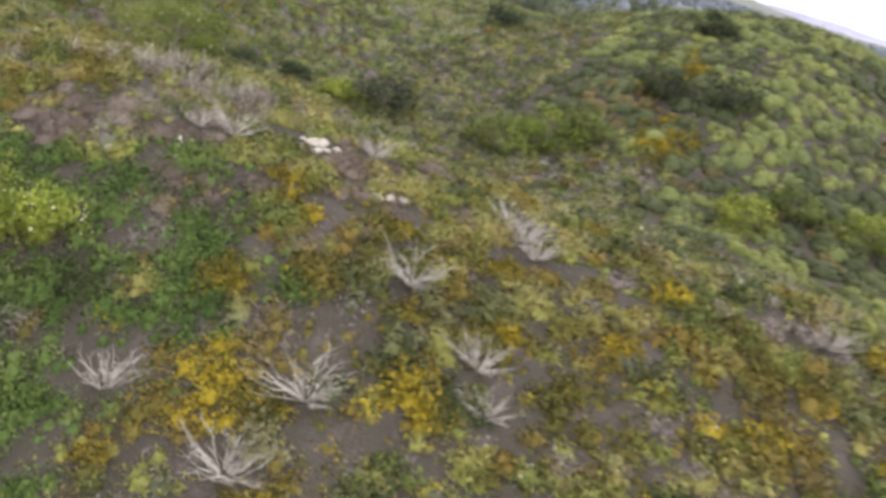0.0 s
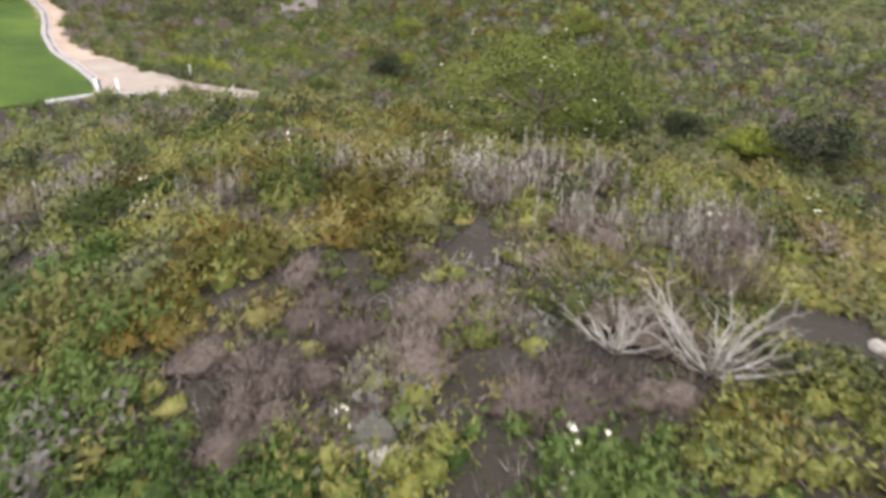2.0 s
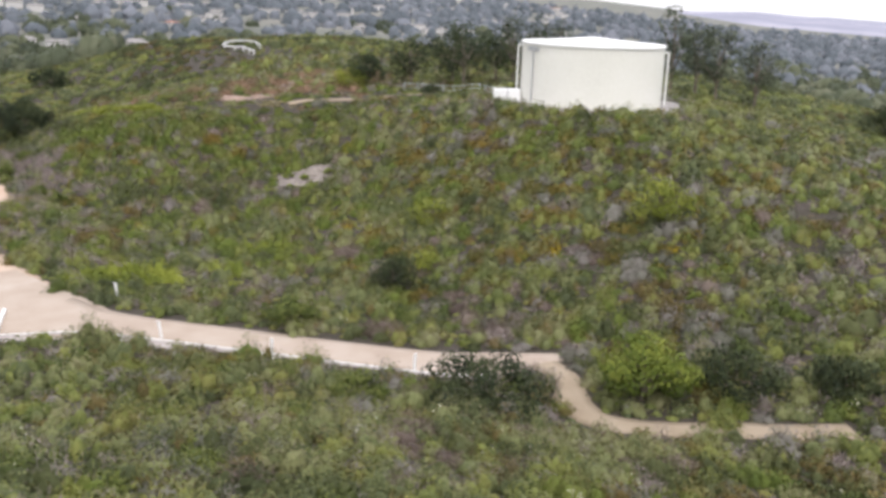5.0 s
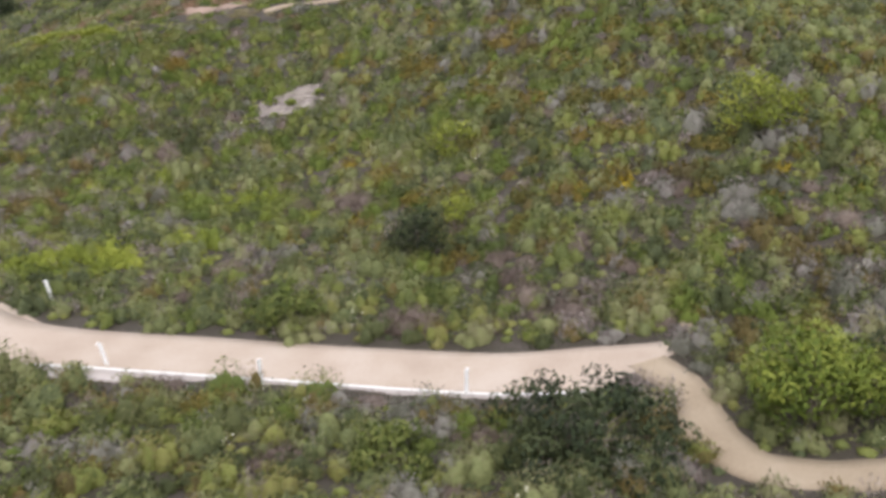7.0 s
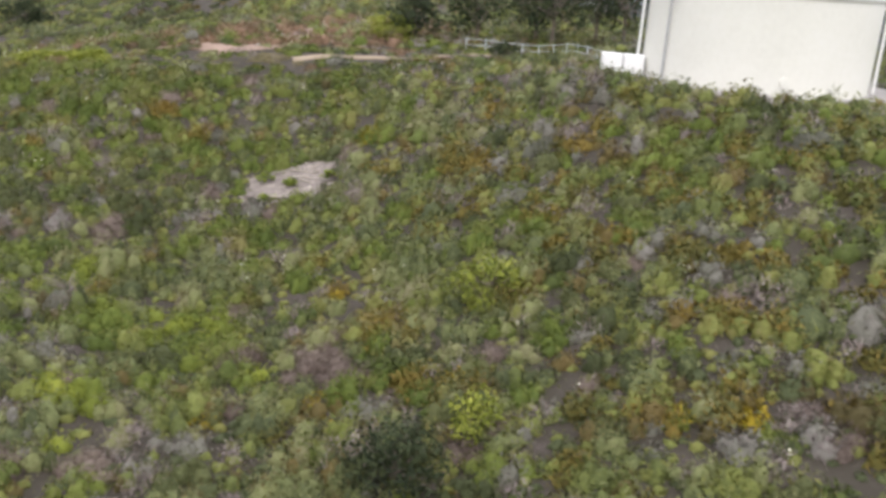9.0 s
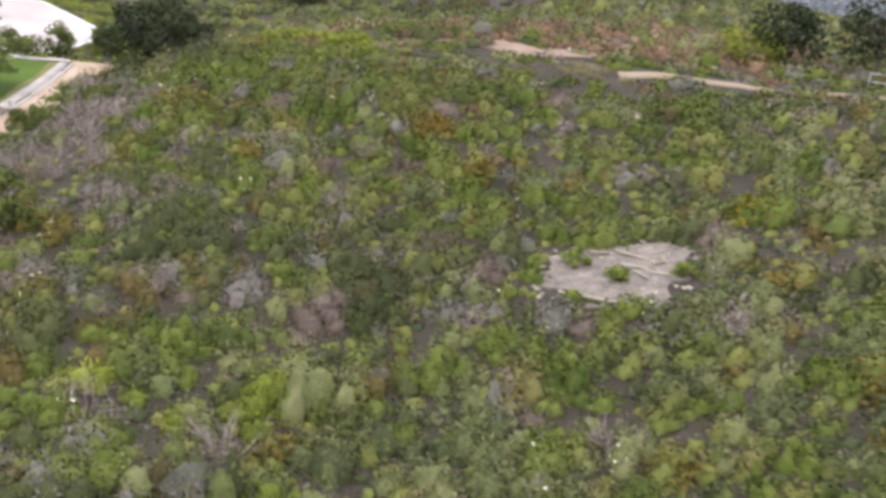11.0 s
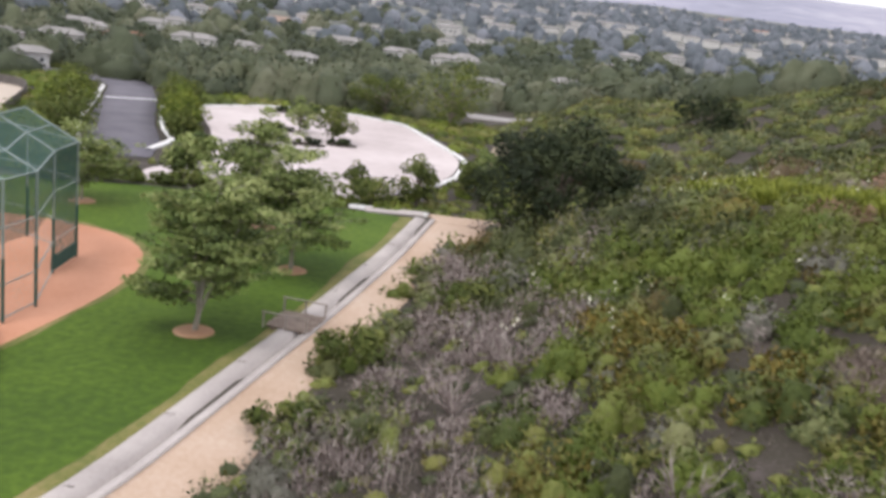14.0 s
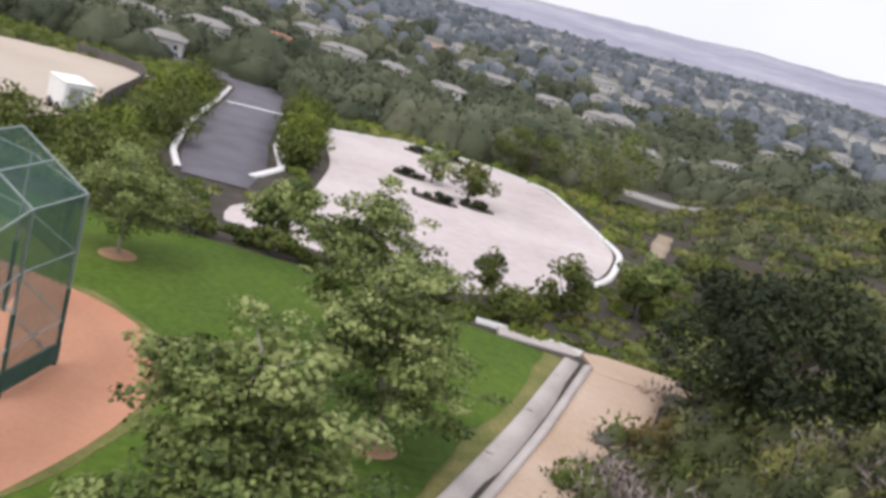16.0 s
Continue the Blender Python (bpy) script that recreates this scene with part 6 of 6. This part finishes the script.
for lo_, hi_, name, mat, label in ((0, 0.24, "far_scrub", SAGE, "sage scrub on the farther hillsides"), (0.24, 0.58, "far_olive_scrub", OLIVE, "olive scrub on the farther hillsides"),
                                   (0.58, 0.92, "far_dusky_scrub", DARKSCRUB, "dark green scrub on the farther hillsides"), (0.92, 1.01, "far_ochre_scrub", OCHRE, "ochre scrub on the farther hillsides")):
    q = (mosaic >= lo_) & (mosaic < hi_)
    x, y, r, h, t, owner = clusters(hx[q], hy[q], hr[q], hr[q] * 0.66, ht[q], np.where(hx[q] < -30, 1, np.where((hy[q] > 20) & (hx[q] < 70), 6, 3)))
    # core tone halved, so shade among the leaves is painted on
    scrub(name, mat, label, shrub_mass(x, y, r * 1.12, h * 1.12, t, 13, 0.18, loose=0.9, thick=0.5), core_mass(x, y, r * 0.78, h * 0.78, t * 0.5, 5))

ax_ = np.concatenate([VR0.normal(34.6, 3.2, 26), VR0.normal(54.4, 4.5, 22)])
ay_ = np.concatenate([VR0.normal(-108.8, 2.6, 26), VR0.normal(-102.9, 2.0, 22)])
scrub("far_amber_scrub", GOLD, "yellow-brown low scrub on the far slope", shrub_mass(ax_, ay_, np.full(48, 0.9), np.full(48, 1.3), VR0.uniform(0, 0.7, 48), 90, 0.16))

# low planting round the lot, the road and the end of the lawn
px_, py_ = np.meshgrid(np.arange(-62, 14, 1.35), np.arange(45.8, 134, 1.35))
px_, py_ = px_.ravel() + RNG.uniform(-0.6, 0.6, px_.size), py_.ravel() + RNG.uniform(-0.6, 0.6, px_.size)


def within(x, y, ring):
    hit = np.zeros(x.shape, bool)
    for (ax, ay), (bx, by) in zip(ring, ring[1:] + ring[:1]):
        hit ^= ((ay > y) != (by > y)) & (x < (bx - ax) * (y - ay) / (by - ay + 1e-9) + ax)
    return hit


free = ~within(px_, py_, lot_outline) & (dist_line(px_, py_, lot_outline + lot_outline[:1]) > 0.9)
free &= ~within(px_, py_, [tuple(q) for q in road_l] + [tuple(q) for q in road_r[::-1]]) & (dist_line(px_, py_, [tuple(q) for q in road_l]) > 1.7) & (dist_line(px_, py_, [tuple(q) for q in road_r]) > 1.6)
free &= (dist_line(px_, py_, [(-36.5, 106), (-38.5, 111), (-43, 113.5), (-52, 115)]) > 4.2) & ((py_ < 107) | (px_ < -28))
free &= ~within(px_, py_, [(-34.6, 63), (-34.2, 71.5), (-37.2, 78), (-39.4, 86), (-42.6, 96.6), (-46, 98), (-60, 91), (-80, 78), (-62, 58)])
free &= (dist_line(px_, py_, [(6.9, 97), (6.4, 92), (5.6, 85), (5.0, 78.5)]) > 1.2) & ~((px_ > 1) & (py_ > 116) & (py_ < 126))
free &= (px_ < np.interp(py_, EDGE_Y, EDGE_X) + 2) & ((py_ > 50.6) | (px_ < -1)) & (np.hypot(px_ - 2, py_ - 48) > 2.5)
free &= ~((px_ < -18) & (py_ < 46.5)) & ~((px_ > -22) & (px_ < 1.5) & (py_ < 47.2))
px_, py_ = px_[free], py_[free]
pn = np.arange(px_.size)
pt_ = fbm(px_, py_, 6, 81)
pr_ = (0.6 + 0.7 * lattice(pn, px_ * 0, 15)) * np.where((px_ > -24) & (py_ < 100), 0.55, 1.0)
pick2 = lattice(pn, px_ * 0, 19)
for lo_, hi_, name, mat, label in ((0.0, 0.4, "verge_planting", GREENLEAF, "green low planting round the lot"), (0.4, 0.68, "verge_olive_planting", OLIVE, "olive low planting round the lot"), (0.68, 1.01, "verge_fresh_planting", FRESH, "fresh green planting round the lot")):
    s = (pick2 >= lo_) & (pick2 < hi_)
    x, y, r, h, t, owner = clusters(px_[s], py_[s], pr_[s], pr_[s] * 0.75, pt_[s], 3)
    # slightly darker cores carry painted shade below the leaf coat
    scrub(name, mat, label, shrub_mass(x, y, r * 1.1, h * 1.1, t, 26, 0.13, loose=0.9, thick=0.45), core_mass(x, y, r * 0.82, h * 0.82, t * 0.85, 5), category="planting")

# ---- the valley ----
VR = np.random.default_rng(99)


def house(x, y, w, d, h, turn, red, label):
    ob = thing("house", (x, y, z_at(x, y)), label, "house", "houses in the valley", turn)
    part("wall", box((w, d, h), (0, 0, h / 2 - 0.2)), STUCCO, ob)
    bm = bmesh.new()
    e, rise = 0.35, d * 0.15
    pts = [(-w / 2 - e, -d / 2 - e, h - 0.2), (w / 2 + e, -d / 2 - e, h - 0.2), (w / 2 + e, d / 2 + e, h - 0.2), (-w / 2 - e, d / 2 + e, h - 0.2), (-w / 2 + d * 0.3, 0, h + rise), (w / 2 - d * 0.3, 0, h + rise)]
    vs = [bm.verts.new(p) for p in pts]
    for fc in ((0, 1, 5, 4), (1, 2, 5), (2, 3, 4, 5), (3, 0, 4), (3, 2, 1, 0)):
        bm.faces.new([vs[q] for q in fc])
    part("roof", bm, ROOFRED if red else ROOFGREY, ob)
    for q in (-0.3, 0.05, 0.32):
        win = part("window", box((w * 0.12, 0.08, h * 0.3), (q * w, -d / 2 - 0.03, h * 0.5)), WHITEPAINT, ob)
        part("pane", box((w * 0.1, 0.04, h * 0.24), (q * w, -d / 2 - 0.08, h * 0.5)), GLASS, win)


def far_house(x, y, w, d, h, turn, red):
    ob = thing("house", (x, y, z_at(x, y)), "pale low house far off in the wooded valley", "house", "houses in the valley", turn)
    part("wall", box((w, d, h), (0, 0, h / 2 - 0.2)), STUCCO, ob)
    bm = box((w + 0.8, d + 0.8, d * 0.14), (0, 0, h - 0.2 + d * 0.07))
    for q in bm.verts:
        if q.co.z > h:
            q.co.y *= 0.15
            q.co.x *= 0.72
    part("roof", bm, ROOFRED if red else ROOFGREY, ob)


homes = [(-63, 150, 13, 8, 6.6, 8, 0), (-71, 146, 12, 8, 5.6, -12, 0), (-84, 139, 11, 8, 6.0, 10, 0), (-53, 117, 9, 6, 3.4, 20, 0), (-68, 194, 16, 9, 5.0, 4, 1), (-59, 213, 18, 9, 5.0, -6, 0), (-44, 205, 12, 8, 4.6, 10, 0), (-33, 200, 15, 8, 4.6, -4, 0), (-31, 261, 22, 9, 5.0, 6, 0), (-15, 248, 16, 9, 4.6, -8, 0),
         (7, 186, 13, 8, 4.4, 6, 0), (16, 193, 11, 7, 4.2, -10, 0), (25, 205, 14, 8, 4.4, 4, 0), (40, 188, 12, 8, 4.2, -8, 0), (52, 200, 11, 8, 4.2, 8, 0), (-80, 122, 12, 8, 4.6, 12, 0), (-100, 150, 14, 9, 5, 20, 0), (-88, 170, 13, 8, 5, -10, 0), (72, 205, 13, 9, 4, 4, 0)]
for q, (x, y, w, d, h, t, red) in enumerate(homes):
    house(x, y, w * 0.5, d * 0.55, h * 0.62, t, red, ("pale stucco house with a red tile roof" if red else "pale stucco house with a grey roof") + " among trees")
spots = []
for q in range(380):
    a, r = radians(VR.uniform(-40, 52)), 215 + 1050 * VR.random() ** 1.2
    x, y = r * math.sin(a), r * math.cos(a)
    if r < 420 and VR.random() < 0.4:
        continue
    spots.append((x, y))
    k = 0.5 + r / 1500
    if r < 420:
        house(x, y, VR.uniform(5, 8), VR.uniform(4, 5.5), VR.uniform(2.6, 3.6), VR.uniform(-25, 25), VR.random() < 0.04, "pale stucco house among the valley trees")
        continue
    far_house(x, y, VR.uniform(6, 16) * k, VR.uniform(4, 6) * k, VR.uniform(2.6, 4.2) * k, VR.uniform(-25, 25), VR.random() < 0.03)
# a terrace of pale houses that climbs the far side
for q in range(12):
    x, y = 70 + q * 5.5, 610 - q * 16
    spots.append((x, y))
    far_house(x, y, 8, 5, 3.4, -20, 0)
# bare fields and a road among the far woods
FIELDS = [("pink_field", [(-96, 352), (-70, 345), (-48, 350), (-50, 372), (-74, 376), (-98, 370)], PINKSOIL, "pinkish bare field among the far trees"),
          ("tan_meadow", [(230, 1290), (330, 1270), (450, 1300), (520, 1330), (500, 1420), (400, 1440), (300, 1420), (240, 1380)], SAND, "dry tan meadow on the far valley side"),
          ("brown_field", [(-20, 330), (14, 322), (30, 336), (8, 350), (-18, 346)], TRAIL, "dry brown field among the far trees")]
for name, ring, mat, label in FIELDS:
    sheet(name, ring, 0.5, mat, label, "field", 40.0)
v, f = ribbon(resample([(-44, 292), (-28, 280), (-10, 258), (4, 250)], 30), resample([(-43, 287), (-27, 275), (-9, 253), (4, 245)], 30), 0.3, 3)
tagged(new("valley_road", mesh_of("valley_road", v, f, CONCRETE)), "pale road among the houses of the valley", "road", kind="structure")

n = 9500
a = np.radians(VR.uniform(-48, 100, n))
r = 110 + 1370 * VR.random(n) ** 1.35
tx, ty = r * np.sin(a), r * np.cos(a)
keep = ~((tx > -45) & (tx < 6) & (ty < 109)) & ~((tx < -38) & (tx > -90) & (ty < 104)) & ~((tx > -2) & (tx < 20) & (ty < 130)) & ~((tx > 12) & (ty < 125) & (tx < 185))
for q in homes:
    k = 1 - 12 / math.hypot(q[0], q[1])
    keep &= dist_line(tx, ty, [(q[0], q[1]), (q[0] * k, q[1] * k)]) > 0.3 * q[2] + 1.0
for hx_, hy_ in spots:
    hr_ = math.hypot(hx_, hy_)
    keep &= dist_line(tx, ty, [(hx_, hy_), (hx_ * (1 - 11 / hr_), hy_ * (1 - 11 / hr_))]) > 2.8 + hr_ * 0.003
for name, ring, mat, label in FIELDS:
    keep &= ~within(tx, ty, ring)
keep &= dist_line(tx, ty, [(-44, 290), (-10, 255), (4, 247)]) > 6
keep &= dist_line(tx, ty, [(-36.5, 106), (-38.5, 111), (-43, 113.5), (-52, 115)]) > 5
tx, ty, r = tx[keep], ty[keep], r[keep]
size = VR.uniform(1.7, 4.2, len(tx)) * (1 + r / 1100)
tall = size * VR.uniform(0.8, 1.4, len(tx))
shade = np.clip(fbm(tx, ty, 60, 15) * 0.5 + VR.random(len(tx)) * 0.5, 0, 1)
# nearer trees keep plain leaf colours, those beyond take the hazed ones
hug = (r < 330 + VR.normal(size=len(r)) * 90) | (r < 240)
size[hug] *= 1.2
for q, name, mat, label, most in ((hug, "lot_woods", WOODLEAF, "olive and dark green trees beyond the parking lot", 5), (~hug, "valley_woods", FARLEAF, "trees filling the valley, grey-green with haze painted in", 1)):
    # crown cores a little darker than their leaves, as painted inner shade
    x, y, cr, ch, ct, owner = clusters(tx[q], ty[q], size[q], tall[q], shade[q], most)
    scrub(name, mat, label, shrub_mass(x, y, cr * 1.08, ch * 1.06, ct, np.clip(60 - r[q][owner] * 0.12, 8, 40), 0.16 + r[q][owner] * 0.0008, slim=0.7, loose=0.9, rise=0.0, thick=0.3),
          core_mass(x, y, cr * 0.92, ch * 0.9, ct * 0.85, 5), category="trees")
